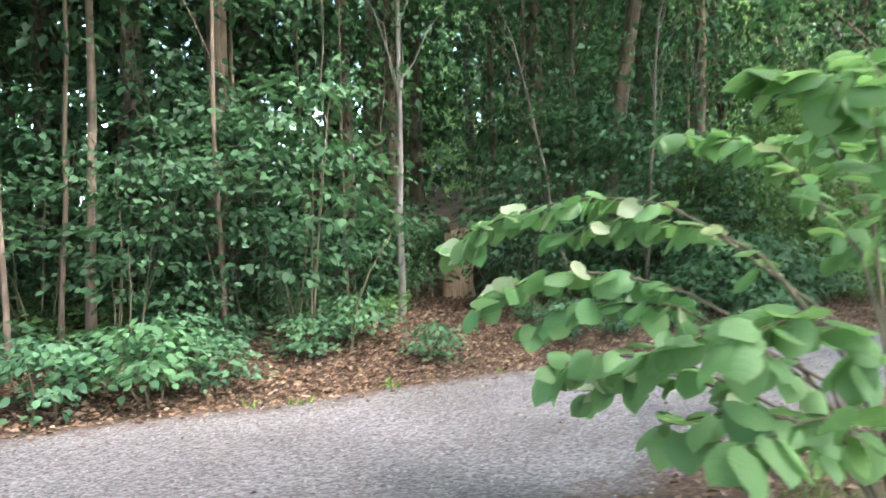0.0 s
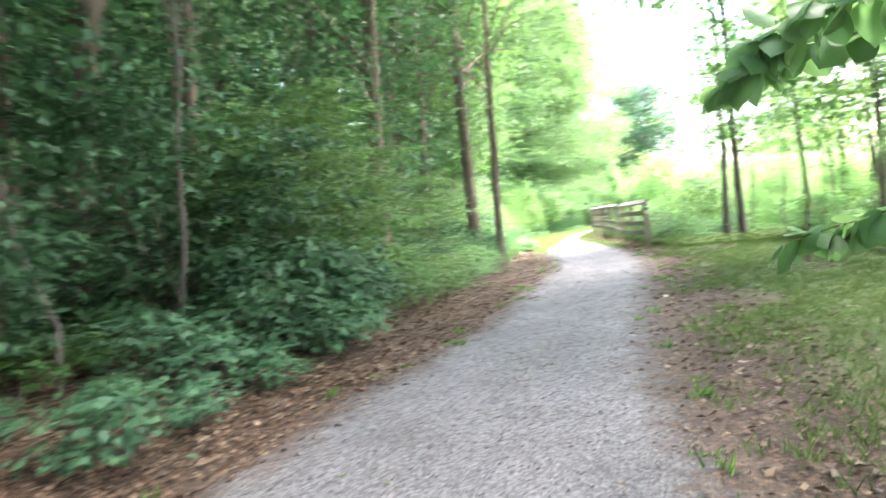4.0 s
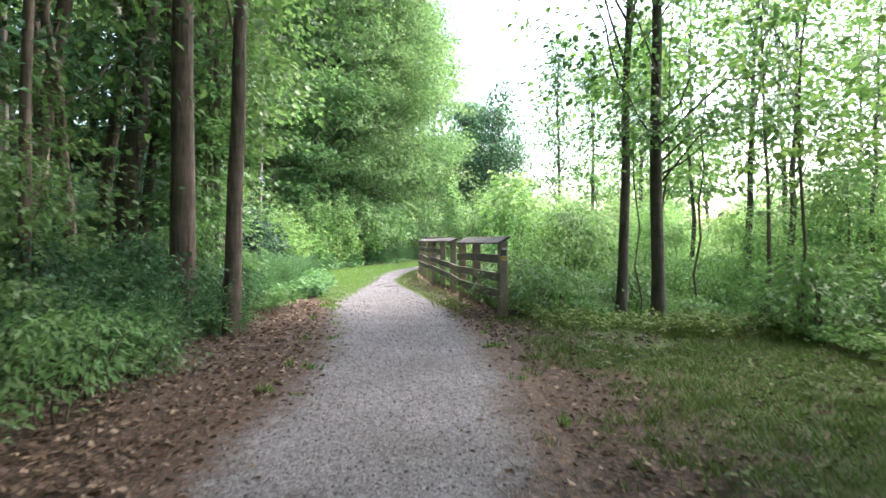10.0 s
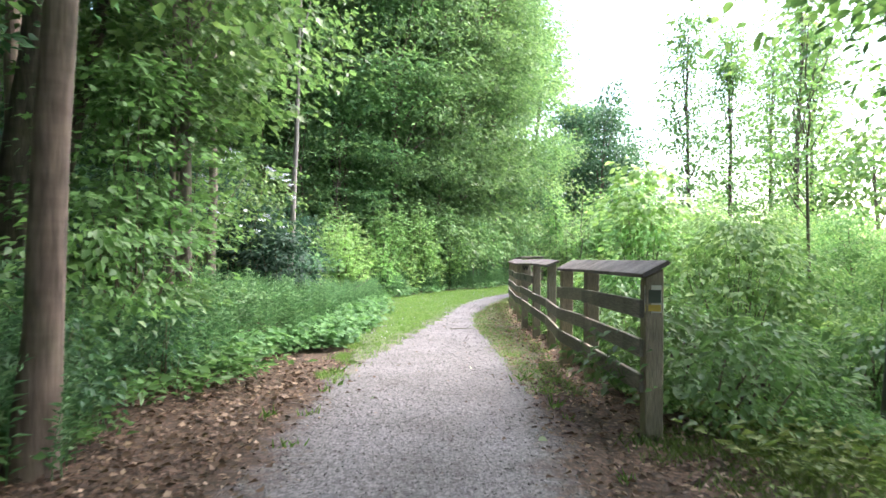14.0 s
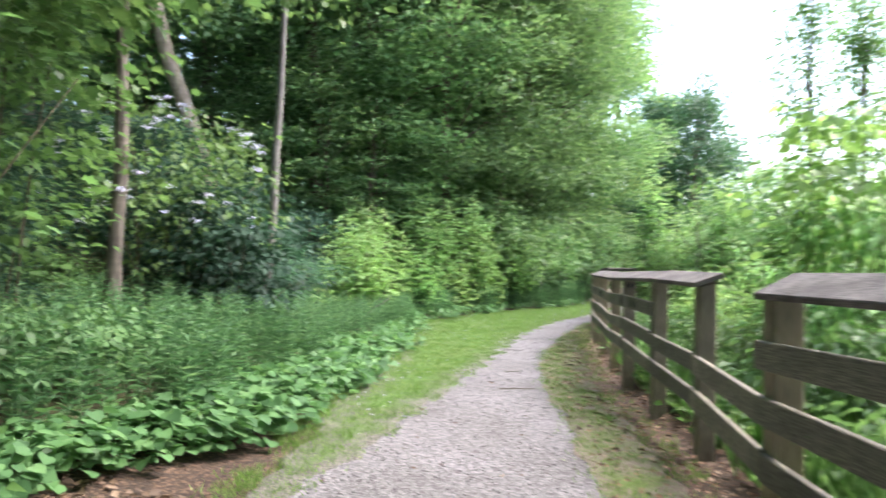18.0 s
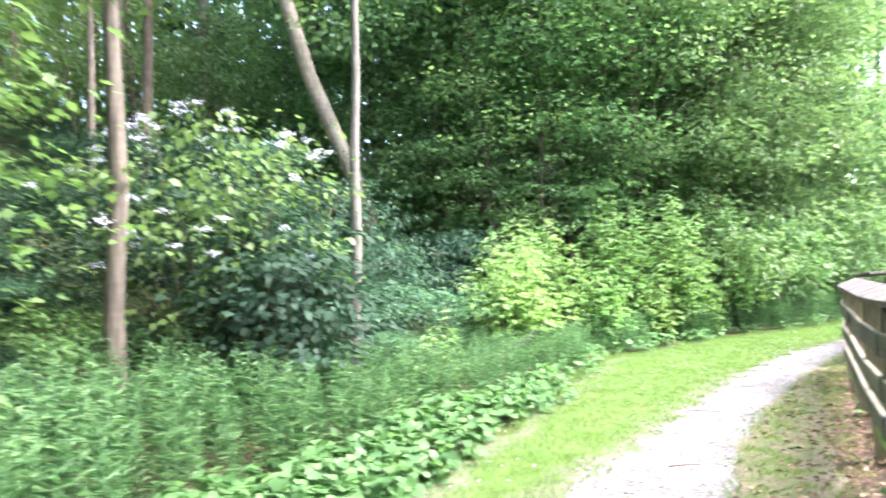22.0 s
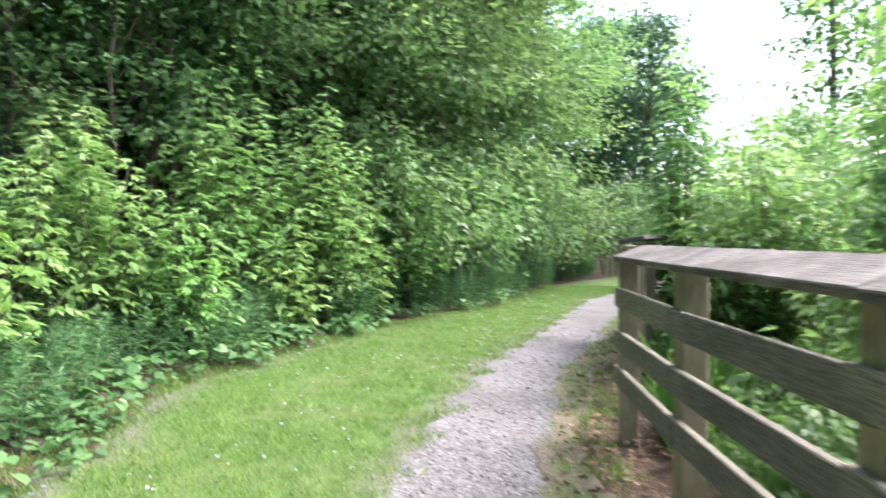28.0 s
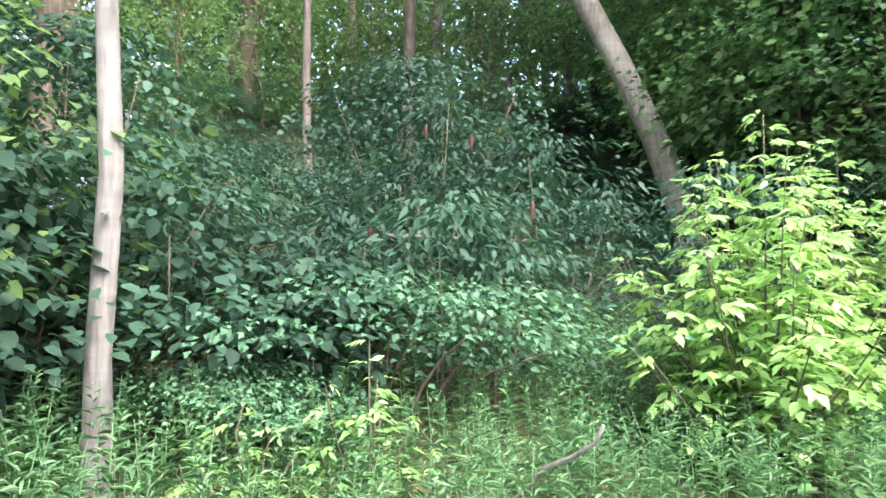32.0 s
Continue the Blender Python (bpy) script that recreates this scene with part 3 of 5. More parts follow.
for z, spans in RAILS.items():
    for i, j in spans:
        for k in range(i, j):
            e0 = -0.07 if k == i and k else (-0.05 if k == 0 else 0.0)
            e1 = 0.066 if k == j - 1 else 0.0
            if k == i and k:
                e0 = -0.064
            rails[z, k] = board("rail", pt(k, e0), pt(k + 1, e1 if k + 1 < 9 else 0.1), rail_z(z, k) + frng.uniform(-0.01, 0.01), rail_z(z, k + 1) + frng.uniform(-0.01, 0.01), (0.038, 0.14 if k < 3 else 0.125), M_WOOD)
for i, j in ((0, 1), (1, 2), (3, 4), (4, 5), (5, 6), (6, 7), (7, 8), (8, 9)):
    a, c = pt(i, -0.1 if i in (0, 3) else 0.0, 0.0), pt(j, 0.1 if j in (2, 9) else -0.006, 0.0)
    board("cap_board", a, c, CAP_Z[i] + frng.uniform(-0.004, 0.004), CAP_Z[j] + frng.uniform(-0.004, 0.004), (0.235 if i < 3 else 0.215, 0.036), M_CAP, lean=-0.48 if i < 3 else -0.36)

fence2 = thing("fence", "second weathered fence run leading away from the first", "fence")
RUN = ((-1.28, 25.7), (-1.05, 27.1), (-0.72, 28.6), (-0.22, 30.3), (0.38, 31.9))
for i, (x, y) in enumerate(RUN):
    o = part("post", box_bm((0.11, 0.11, 1.6), 0.008), M_POST, fence2)
    o.location = (x, y, 0.46)
for a, c2 in zip(RUN, RUN[1:]):
    for z in (1.1, 0.78, 0.5):
        o = board("rail", (a[0] - 0.075, a[1]), (c2[0] - 0.075, c2[1] - 0.004), z, z, (0.038, 0.14), M_WOOD)
        o.parent = fence2
    o = board("cap_board", a, (c2[0], c2[1] - 0.006), 1.3, 1.3, (0.2, 0.038), M_CAPD, lean=-0.2)
    o.parent = fence2


def spray(text, rail, size, at, lift=0.0):
    """Black sprayed letters on the path side of a board."""
    cu = bpy.data.curves.new("graffiti", "FONT")
    cu.body, cu.size, cu.extrude, cu.offset = text, size, 0.0008, 0.004
    cu.materials.append(M_PAINT)
    o = new("graffiti", cu)
    o.parent = rail
    o.matrix_basis = Matrix.Translation((at, 0.0215, lift)) @ Matrix.Rotation(math.pi, 4, "Z") @ Matrix.Rotation(math.pi / 2, 4, "X")
    return tagged(o, "black sprayed letters")


spray("OutLaw", rails[0.955, 4], 0.125, 0.26, -0.03)
spray("WHITE G", rails[0.955, 6], 0.13, 0.6, -0.045)

mark = spray("W", rails[0.955, 4], 0.105, 0, 0)
mark.parent = [c for c in fence.children if c.name.startswith("post")][5]
mark.matrix_basis = Matrix.Translation((-0.048, -0.0615, 0.69)) @ Matrix.Rotation(math.pi / 2, 4, "X")

# notice on the end post
px, py = posts[0]
poster = thing("poster", "small notice with dark picture and yellow band on a post", "poster", at=(px, py - 0.072, 1.06))
for nm, mm, w, h, z, dy in (("paper", M_WHITE, 0.125, 0.21, 0.0, 0.0), ("picture", M_PAPER, 0.115, 0.10, 0.02, -0.004), ("band", M_YELLOW, 0.115, 0.05, -0.068, -0.004)):
    bm = bmesh.new()
    bmesh.ops.create_cube(bm, size=1.0)
    bmesh.ops.scale(bm, vec=(w, 0.003, h), verts=bm.verts)
    o = part(nm, bm, mm, poster)
    o.location = (0, dy, z)


# ---- plants ----
def clumps(rng, n, radius, z0, z1, shape=0.5, hollow=0.45):
    """Places of leaf clumps in a crown from z0 to z1, widest at the part shape of its height."""
    t = rng.beta(1.3, 1.2, n)
    w = np.where(t < shape, 0.55 + 0.45 * np.sin(t / shape * np.pi / 2), np.cos((t - shape) / (1 - shape) * np.pi / 2 * 0.92))
    a = rng.uniform(0, 2 * np.pi, n)
    r = radius * w * np.sqrt(rng.uniform(hollow**2, 1, n)) * rng.uniform(0.75, 1.2, n)
    return np.stack([r * np.cos(a), r * np.sin(a), z0 + (z1 - z0) * t], 1)


def foliage(rng, centres, per, spread, L, W, thick=0.35, hang=0.55, fold=0.2, flat=1.3, outline=None):
    n = len(centres) * per
    c = np.repeat(centres, per, 0)
    off = rng.normal(0, 1, (n, 3)) * np.array([spread, spread, spread * thick])
    out = unit(c * np.array([1, 1, 0]) + 1e-3)
    D = unit(off * np.array([1, 1, 0.2]) / spread * 0.75 + out * 0.5 + rng.normal(0, 0.38, (n, 3)) - np.array([0, 0, hang]))
    s = rng.uniform(0.65, 1.25, n)
    if outline:
        return lobed(c + off, D, L * s, rng, fold, 0.18, flat, outline)
    return blades(c + off, D, L * s, W * s, rng, fold, 0.12, flat)


def limbs(rng, centres, trunk_at, n, r):
    """Limbs from the stem to some of the clumps."""
    out = []
    for k in rng.choice(len(centres), min(n, len(centres)), replace=False):
        c = centres[k]
        z = c[2] * rng.uniform(0.62, 0.85)
        a = np.array(trunk_at(z))
        m = (a + c) / 2 + np.array([0, 0, 0.12 * np.linalg.norm(c - a)]) + rng.normal(0, 0.06, 3)
        q = (m + c) / 2 + rng.normal(0, 0.08, 3)
        out.append(tube([a, (a + m) / 2 + rng.normal(0, 0.03, 3), m, q, c], [r, r * 0.8, r * 0.6, r * 0.4, r * 0.15], 5, seed=int(k)))
    return out


def tree(name, base, height, r, seed, leafm, barkm, crown, label, lean=(0, 0), nclump=60, per=26, leaf=(0.2, 0.11), spread=0.5, radius=2.5, shape=0.45, sway=0.05, group="", nlimb=14, shift=(0, 0), flare=1.35, sides=12, bare=False, far=False, hang=0.55, thick=0.35, outline=None, flat=1.3):
    """A tree with a tapered crooked trunk, limbs, and a crown from crown[0] to crown[1] metres up."""
    rng = rng_of(seed)
    ob = thing(name, label, "tree", group, at=base)
    n = 11
    line = bent((0, 0, -0.25), (lean[0], lean[1], height), n, sway, seed)
    t = np.linspace(0, 1, n)
    rad = r * (1 - 0.72 * t)
    rad[0] *= flare
    part("trunk", tube(line, rad, sides, 0.022, seed), barkm, ob, smooth=True)
    if bare:
        return ob
    at_z = lambda z: [np.interp(z, line[:, 2], line[:, i]) for i in range(3)]
    c = clumps(rng, nclump, radius, crown[0], crown[1], shape)
    c[:, 0] += np.interp(c[:, 2], line[:, 2], line[:, 0])
    c[:, 1] += np.interp(c[:, 2], line[:, 2], line[:, 1])
    c[:, :2] += np.array(shift)
    ways = limbs(rng, c[c[:, 2] > crown[0] + 0.25 * (crown[1] - crown[0])], at_z, nlimb, r * 0.28)
    if far:
        tagged(part("branchwork", joined(ways), barkm, ob), kind="stuff")
    else:
        for way in ways:
            part("limb", way, barkm, ob)
    part("crown", foliage(rng, c, per, spread, *leaf, hang=hang, thick=thick, outline=outline, flat=flat), leafm, ob)
    return ob


def shrub(name, base, seed, leafm, label, height=1.6, radius=0.9, nclump=26, per=22, leaf=(0.11, 0.06), spread=0.22, stems=5, group="", category="shrub", z0=0.25, hang=0.5, thick=0.35, shape=0.55, fold=0.2, outline=None):
    rng = rng_of(seed)
    ob = thing(name, label, category, group, at=base)
    c = clumps(rng, nclump, radius, height * z0, height, shape, 0.2)
    out = []
    for k in rng.choice(nclump, min(nclump, stems * 2), replace=False):
        q = c[k]
        foot = np.array([q[0], q[1], 0]) * rng.uniform(0.1, 0.6) + np.array([*rng.normal(0, 0.08, 2), 0])
        m = foot * 0.4 + q * 0.5
        m[2] = q[2] * 0.62
        out.append(tube([foot - (0, 0, 0.1), m * 0.6 + foot * 0.3, m, q], [0.014, 0.012, 0.009, 0.003], 5, seed=int(k)))
    tagged(part("branchwork", joined(out), M_TWIG, ob), kind="stuff")
    part("foliage", foliage(rng, c, per, spread, *leaf, thick=thick, hang=hang, fold=fold, outline=outline), leafm, ob)
    return ob


def turned(base, rz, s=1.0, tilt=(0, 0), sz=None):
    return Matrix.Translation(base) @ Euler((tilt[0], tilt[1], rz)).to_matrix().to_4x4() @ Matrix.Diagonal((s, s, sz or s, 1))


def strew(protos, spots, rng):
    """Many copies of small shapes in one: spots are rows of x, y, z, turn, size."""
    pieces = []
    spots = np.asarray(spots)
    which = rng.integers(0, len(protos), len(spots))
    for k, (v, f) in enumerate(protos):
        s = spots[which == k]
        if not len(s):
            continue
        c, n = np.cos(s[:, 3])[:, None], np.sin(s[:, 3])[:, None]
        x = (v[None, :, 0] * c - v[None, :, 1] * n) * s[:, 4:5] + s[:, 0:1]
        y = (v[None, :, 0] * n + v[None, :, 1] * c) * s[:, 4:5] + s[:, 1:2]
        z = v[None, :, 2] * s[:, 4:5] + s[:, 2:3]
        V = np.stack([x, y, z], -1).reshape(-1, 3)
        F = (f[None] + (np.arange(len(s)) * len(v))[:, None, None]).reshape(-1, f.shape[1])
        pieces.append((V, F))
    return joined(pieces)


def spots_in(rng, n, xa, xb, ya, yb, keep, size=(0.7, 1.3), dz=0.0):
    x, y = rng.uniform(xa, xb, n), rng.uniform(ya, yb, n)
    ok = keep(x, y)
    x, y = x[ok], y[ok]
    return np.stack([x, y, land(x, y) + dz, rng.uniform(0, 2 * np.pi, len(x)), rng.uniform(*size, len(x))], 1)


def stuff(name, shape, material, label, category):
    ob = new(name, np_mesh(name, *shape, material))
    return tagged(ob, label, category, kind="stuff")


# trees by the trail in the first wood
L1 = "tall maple with a straight grey-brown trunk beside the path"
tree("tree", on(-3.76, 10.0), 12, 0.19, 11, M_MAPLE, M_BARK, (3.3, 13), L1, (0.05, 0.1), 85, 26, (0.17, 0.11), 0.5, 3.2, group="trailside maples", sway=0.012)
tree("tree", on(-3.13, 10.05), 11, 0.128, 12, M_MAPLE, M_BARK, (3.2, 12), L1, (0.45, 0.2), 75, 26, (0.17, 0.11), 0.5, 2.8, group="trailside maples", sway=0.015)
tree("tree", on(-6.15, 12.84), 11, 0.235, 18, M_MAPLE, M_BARKD, (4.2, 12), "dark leaning maple behind the straight ones", (1.0, 0.3), 75, 26, (0.17, 0.11), 0.5, 2.8, group="trailside maples", sway=0.05)
tree("tree", on(-6.0, 13.6), 10, 0.11, 14, M_MAPLE, M_BARKD, (3.5, 11), "slim dark maple beside a crooked one", (0.7, 0.4), 55, 26, (0.17, 0.11), 0.5, 2.3, sway=0.07)
tree("tree", on(-4.17, 4.0), 12, 0.17, 15, M_DARK, M_BARK, (3.2, 13), "grey-brown trunk rising from dense undergrowth", (0.5, 0.4), 85, 26, (0.17, 0.11), 0.5, 3.2, sway=0.03)
tree("tree", on(-4.5, 5.1), 10, 0.075, 16, M_DARK, M_BARK, (2.5, 10), "slender young tree in the wood edge", (0.3, 0.2), 55, 24, (0.15, 0.1), 0.45, 2.0, sway=0.03)

# added trees, crowns mostly out of view, that block skylight over path and wood
for i, (x, y, lx) in enumerate(((-7.2, 6.6, 1.5), (-5.9, -1.6, 3.0), (4.9, -1.0, -2.6), (6.6, 2.9, -2.6), (-4.6, -12.5, 2.5), (3.8, -13, -2.0), (-6, -17.5, 1.5), (0.8, -17.5, -1.0), (-5.5, -23, 1.0), (1.0, -24, -1.0), (-7.9, 15.2, 1.2), (-6.2, -9.2, 0.8), (-6.6, -13.5, 0.8), (-6.6, -5.6, 0.6), (5.5, -11.5, -3.0), (-6.4, -12.4, 1.8), (-7.4, -7.4, 0.4), (-6.6, -2.6, 0.9), (-8.6, -10.6, 0.5), (-8.2, -4.2, 0.4), (-5.0, -8.2, 0.5), (-7.2, 11.4, 2.4))):
    tree("canopy_tree", on(x, y), 12, 0.16, 90 + i, M_MAPLE, M_BARK, (6.4 if y < 5 else 7.4, 12.8), "tall tree added mostly out of view to shade path and wood", (lx, 0.2), 130, 24, (0.36, 0.27), 0.6, 4.6, 0.35, 0.04, "canopy trees", 10, far=True, thick=0.2)

for i, (x, y, r, lx, ly, sx, z0) in enumerate(((5.2, 5.5, 0.125, 0.05, 0.3, -2.2, 6.6), (3.2, 11.3, 0.11, 0.15, 0.9, -0.4, 6.8))):
    ob = tree("canopy_tree", on(x, y), 12, r, 97 + i, M_MAPLE, M_BARKD, (z0, 12.8), "straight dark trunk on the open side with a high spreading crown", (lx, ly), 150, 60, (0.165, 0.12), 0.6, 4.2 - i * 0.8, 0.35, 0.03, "canopy trees", 10, (sx, 0), 1.25, 10, far=True, thick=0.2)

    q = rng_of(880 + i)
    cl = clumps(q, 84, 2.3, 2.7, 6.6, 0.5) + np.array([0.5, -0.2, 0])
    part("low_branch", joined(limbs(q, cl, lambda z: (0.1, 0.3, z), 7, 0.02)), M_BARKD, ob)
    part("low_foliage", foliage(q, cl, 40, 0.38, 0.1, 0.07, 0.18, 0.35, 0.15, 1.5, ROUND), M_MAPLE, ob)

# slim trees on the open side
slim = "slim young tree with thin leafy crown on the open side"
SLIM = ((3.0, 13.0, 0.105, 0.35, 0.6), (6.55, 19.9, 0.08, 0.1, 0.3), (7.63, 18.3, 0.11, 0.1, 0.1), (8.24, 17.3, 0.10, 0.2, 0.2),
        (3.15, 4.35, 0.03, 0.15, 0.1), (4.5, 5.0, 0.035, -0.1, 0.2), (4.62, 5.25, 0.04, -0.15, 0.1), (8.6, 10.1, 0.09, 0.5, 0.2),
        (4.9, 14.2, 0.03, 0.2, 0.3), (6.2, 13.8, 0.05, -0.2, 0.3), (9.5, 14.5, 0.08, 0.1, 0.1), (10.4, 17.8, 0.07, 0.2, 0.0), (9.8, 21, 0.09, -0.2, 0.2), (11.6, 20.5, 0.08, 0.2, 0.2),
        (7.4, 8.2, 0.05, 0.2, 0.1), (9.2, 6.5, 0.08, 0.0, 0.3), (12.5, 15, 0.09, 0.1, 0.2), (12, 9.5, 0.08, 0.1, 0.1), (14, 20, 0.1, -0.1, 0.1), (5.4, 22.5, 0.05, 0.1, 0.2), (3.85, 13.7, 0.025, 0.3, -0.3), (5.6, 3.6, 0.03, 0.2, 0.1), (6.3, 4.7, 0.04, -0.1, 0.2), (5.3, 7.0, 0.035, 0.2, 0.2), (6.9, 6.2, 0.05, 0.1, -0.1), (5.9, 9.4, 0.045, -0.2, 0.1), (7.6, 11.0, 0.05, 0.2, 0.1), (5.0, 10.6, 0.03, 0.1, 0.2))
for i, (x, y, r, lx, ly) in enumerate(SLIM):
    h = 5.5 + 45 * r
    tree("slim_tree", on(x, y), h, r, 100 + i, M_SUNNY, M_BARKD if r > 0.06 else M_TWIG, (2.3 if r < 0.06 else 3.4, h * 1.06), slim, (lx, ly), int(18 + 340 * r) if r > 0.06 else int(6 + 240 * r), 44, (0.135, 0.095), 0.45, 0.8 + 13 * r, 0.5, 0.05, "slim trees", 10, (0, 0), 1.25, 8, thick=0.13, hang=0.3, outline=ROUND)

# trees on the bank opposite the fence
L3 = "smooth grey trunk rising from green undergrowth"
for i, (x, y, r, lx, ly, h) in enumerate(((-5.1, 14.75, 0.09, 0.2, 0.2, 10), (-5.03, 14.42, 0.052, -0.2, 0.3, 9), (-5.5, 15.3, 0.055, 0.1, 0.1, 8), (-6.25, 17.5, 0.09, 0.15, 0.2, 11))):
    tree("bank_tree", on(x, y), h, r, 140 + i, M_MAPLE, M_BARKW, (2.6 if i < 3 else 4.2, h * 1.05), L3, (lx, ly), 105, 32, (0.135, 0.105), 0.4, 1.9, group="bank trees", sway=0.03, sides=10, thick=0.22, outline=STAR)
tree("pale_tree", on(-5.9, 20.05), 9.5, 0.072, 150, M_MAPLE, M_BARKP, (4.2, 10), "slender pale-barked tree at the foot of the bank", (0.25, 0.25), 44, 22, (0.16, 0.11), 0.45, 1.7, sway=0.03, nlimb=5)
ob = thing("leaning_tree", "bare weathered leaning trunk rising out of the bushes", "tree", at=on(-11.6, 26.9))
line = np.array([(0, 0.25, -0.4), (-0.05, 0.0, 1.0), (-0.15, -0.45, 2.4), (-0.3, -0.95, 3.6), (-0.5, -1.7, 5.2), (-0.6, -2.3, 7.0), (-0.7, -2.8, 9.5), (-0.7, -3.0, 12)])
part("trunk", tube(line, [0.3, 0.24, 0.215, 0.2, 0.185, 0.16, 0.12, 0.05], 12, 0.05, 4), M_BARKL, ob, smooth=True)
crng = rng_of(151)
cl = clumps(crng, 50, 2.6, 7, 13, 0.5) + np.array([-0.7, -2.7, 0])
part("crown", foliage(crng, cl, 24, 0.5, 0.2, 0.12), M_MAPLE, ob)
for i, (x, y, r, h) in enumerate(((-14.0, 21.0, 0.09, 12), (-15.6, 23.1, 0.16, 13), (-18.5, 19.5, 0.2, 14), (-19.5, 24.3, 0.18, 14), (-21, 22.2, 0.13, 13), (-22.5, 26.5, 0.2, 14), (-13.5, 33.7, 0.2, 15), (-16, 29.0, 0.2, 13), (-19, 30.5, 0.25, 14), (-9.6, 14.0, 0.19, 12), (-11.0, 17.8, 0.2, 12), (-17, 16, 0.2, 14), (-9.5, 32.5, 0.16, 13), (-21, 17.5, 0.16, 13), (-24, 20.5, 0.22, 14), (-23, 29.5, 0.2, 14), (-12.6, 29.6, 0.14, 12), (-8.2, 30.8, 0.1, 10))):
    tree("hillside_tree", on(x, y), h, r, 160 + i, M_HILL, M_BARKW if i % 3 == 0 else M_BARK, (5.5, h * 1.05), "tall straight tree on the wooded hillside", (0.3 * math.sin(i), 0.3 * math.cos(i * 2)), 52, 22, (0.24, 0.15), 0.6, 3.0, group="hillside trees", sway=0.05, sides=8, far=True)

# a vine beside a slim trunk
ob = thing("vine", "thin woody vine hanging beside a dark trunk", "vine", at=on(3.0, 12.9))
part("stem", tube([(0.3, -0.05, -0.05), (0.36, -0.06, 0.5), (0.22, -0.1, 1.1), (0.3, -0.12, 1.8), (0.2, -0.1, 2.6), (0.22, 0.05, 3.6)], [0.016, 0.015, 0.014, 0.013, 0.012, 0.01], 6, 0.06, 8), M_BARKD, ob)

# broken trunks
for i, (x, y, h, r, lx) in enumerate(((-16.9, 25.6, 2.6, 0.16, -0.15), (-20.3, 19.0, 2.4, 0.3, -0.35), (-5.25, -4.72, 1.15, 0.225, 0.0))):
    ob = thing("snag", "broken standing dead trunk with split top" if i < 2 else "short split stump of bare tan wood", "snag", at=on(x, y, -0.12 if i == 2 else 0.0))
    vv, ff = tube([(0, 0, -0.2), (lx * 0.2, 0, h * 0.3), (lx * 0.6, 0.02, h * 0.65), (lx, 0.04, h * 0.93), (lx * 1.05, 0.05, h)], [r * 1.25, r, r * 0.95, r * 0.85, r * 0.45], 14, 0.09, 30 + i)
    vv[-15:-1, 2] += rng_of(i).uniform(-0.3, 0.12, 14) * min(h, 1.4) * 0.7
    part("trunk", (vv, ff), M_SNAG if i == 2 else M_BARKW, ob)

# ---- the dense wood behind: a few shapes, repeated ----
def repeat(protos, spots, seed, smin=0.8, smax=1.2, tilt=0.05):
    r = random.Random(seed)
    for k, (x, y) in enumerate(spots):
        src = protos[k % len(protos)]
        m = turned(on(x, y), r.uniform(0, 6.28), r.uniform(smin, smax), (r.uniform(-tilt, tilt), r.uniform(-tilt, tilt)))
        if k < len(protos):
            src.matrix_basis = m
        else:
            copy_thing(src, m)


def spread_spots(seed, xa, xb, ya, yb, gap, keep, limit=400):
    r = random.Random(seed)
    got = []
    for _ in range(limit * 40):
        x, y = r.uniform(xa, xb), r.uniform(ya, yb)
        if keep(x, y) and all((x - a) ** 2 + (y - c) ** 2 > gap * gap for a, c in got):
            got.append((x, y))
            if len(got) >= limit:
                break
    return got


wall = [tree("wood_tree", (0, 0, 0), 15, 0.2, 200 + i, M_HILL, M_BARK, (0.8, 17.5), "leafy broadleaf tree of the dense hillside wood", (0.2, 0.3), 170, 190, (0.155, 0.118), 0.58, 3.6, 0.62, 0.05, "hillside wood", 10, (0, 0), 1.3, 8, far=True, thick=0.38, hang=0.45, flat=1.1) for i in range(3)]
spots = [(-8.6, 30.6), (-6.9, 32.6), (-5.6, 34.6), (-9.6, 33.6), (-4.8, 37.4), (-7.4, 36.6), (-3.9, 41.0), (-6.4, 40.5), (-3.2, 45.4), (-5.6, 44.6), (-10.2, 37.5), (-11.8, 31.0), (-9.8, 29.4), (-12.5, 34.6), (-14.4, 30.2), (-8.6, 42.5), (-13.6, 38.5), (-6.6, 48.5)]
repeat(wall, spots, 3, 0.95, 1.15)
back = [tree("back_wood_tree", (0, 0, 0), 13, 0.2, 210 + i, M_HILL if i else M_DARK, M_BARKD, (0.3, 15), "leafy tree deep in the wood", (0.2, 0.3), 66, 30, (0.39, 0.3), 0.66, 3.6, 0.38, 0.05, "deep wood", 6, (0, 0), 1.3, 6, far=True, thick=0.5, hang=0.55, flat=1.2) for i in range(3)]
spots = spread_spots(1, -34, 14, 36, 66, 5.0, lambda x, y: bank(y) - 9 > x > bank(y) - 22, 12)
spots += spread_spots(2, -38, -25.5, 4, 40, 3.1, lambda x, y: x < -25.5, 34) + spread_spots(21, -27, -17, 31, 40, 4.5, lambda x, y: True, 6)
spots += spread_spots(31, -23, -12.5, -30, 10, 3.9, lambda x, y: True, 30) + spread_spots(32, -22, -15, 8, 15, 4.0, lambda x, y: True, 3)
spots += [(-13, -7.5), (-12.6, -10.8), (-13.4, -4.4), (-13.5, -14), (-11.6, -13.5), (-16, -9)]
repeat(back, spots, 4, 0.85, 1.2)
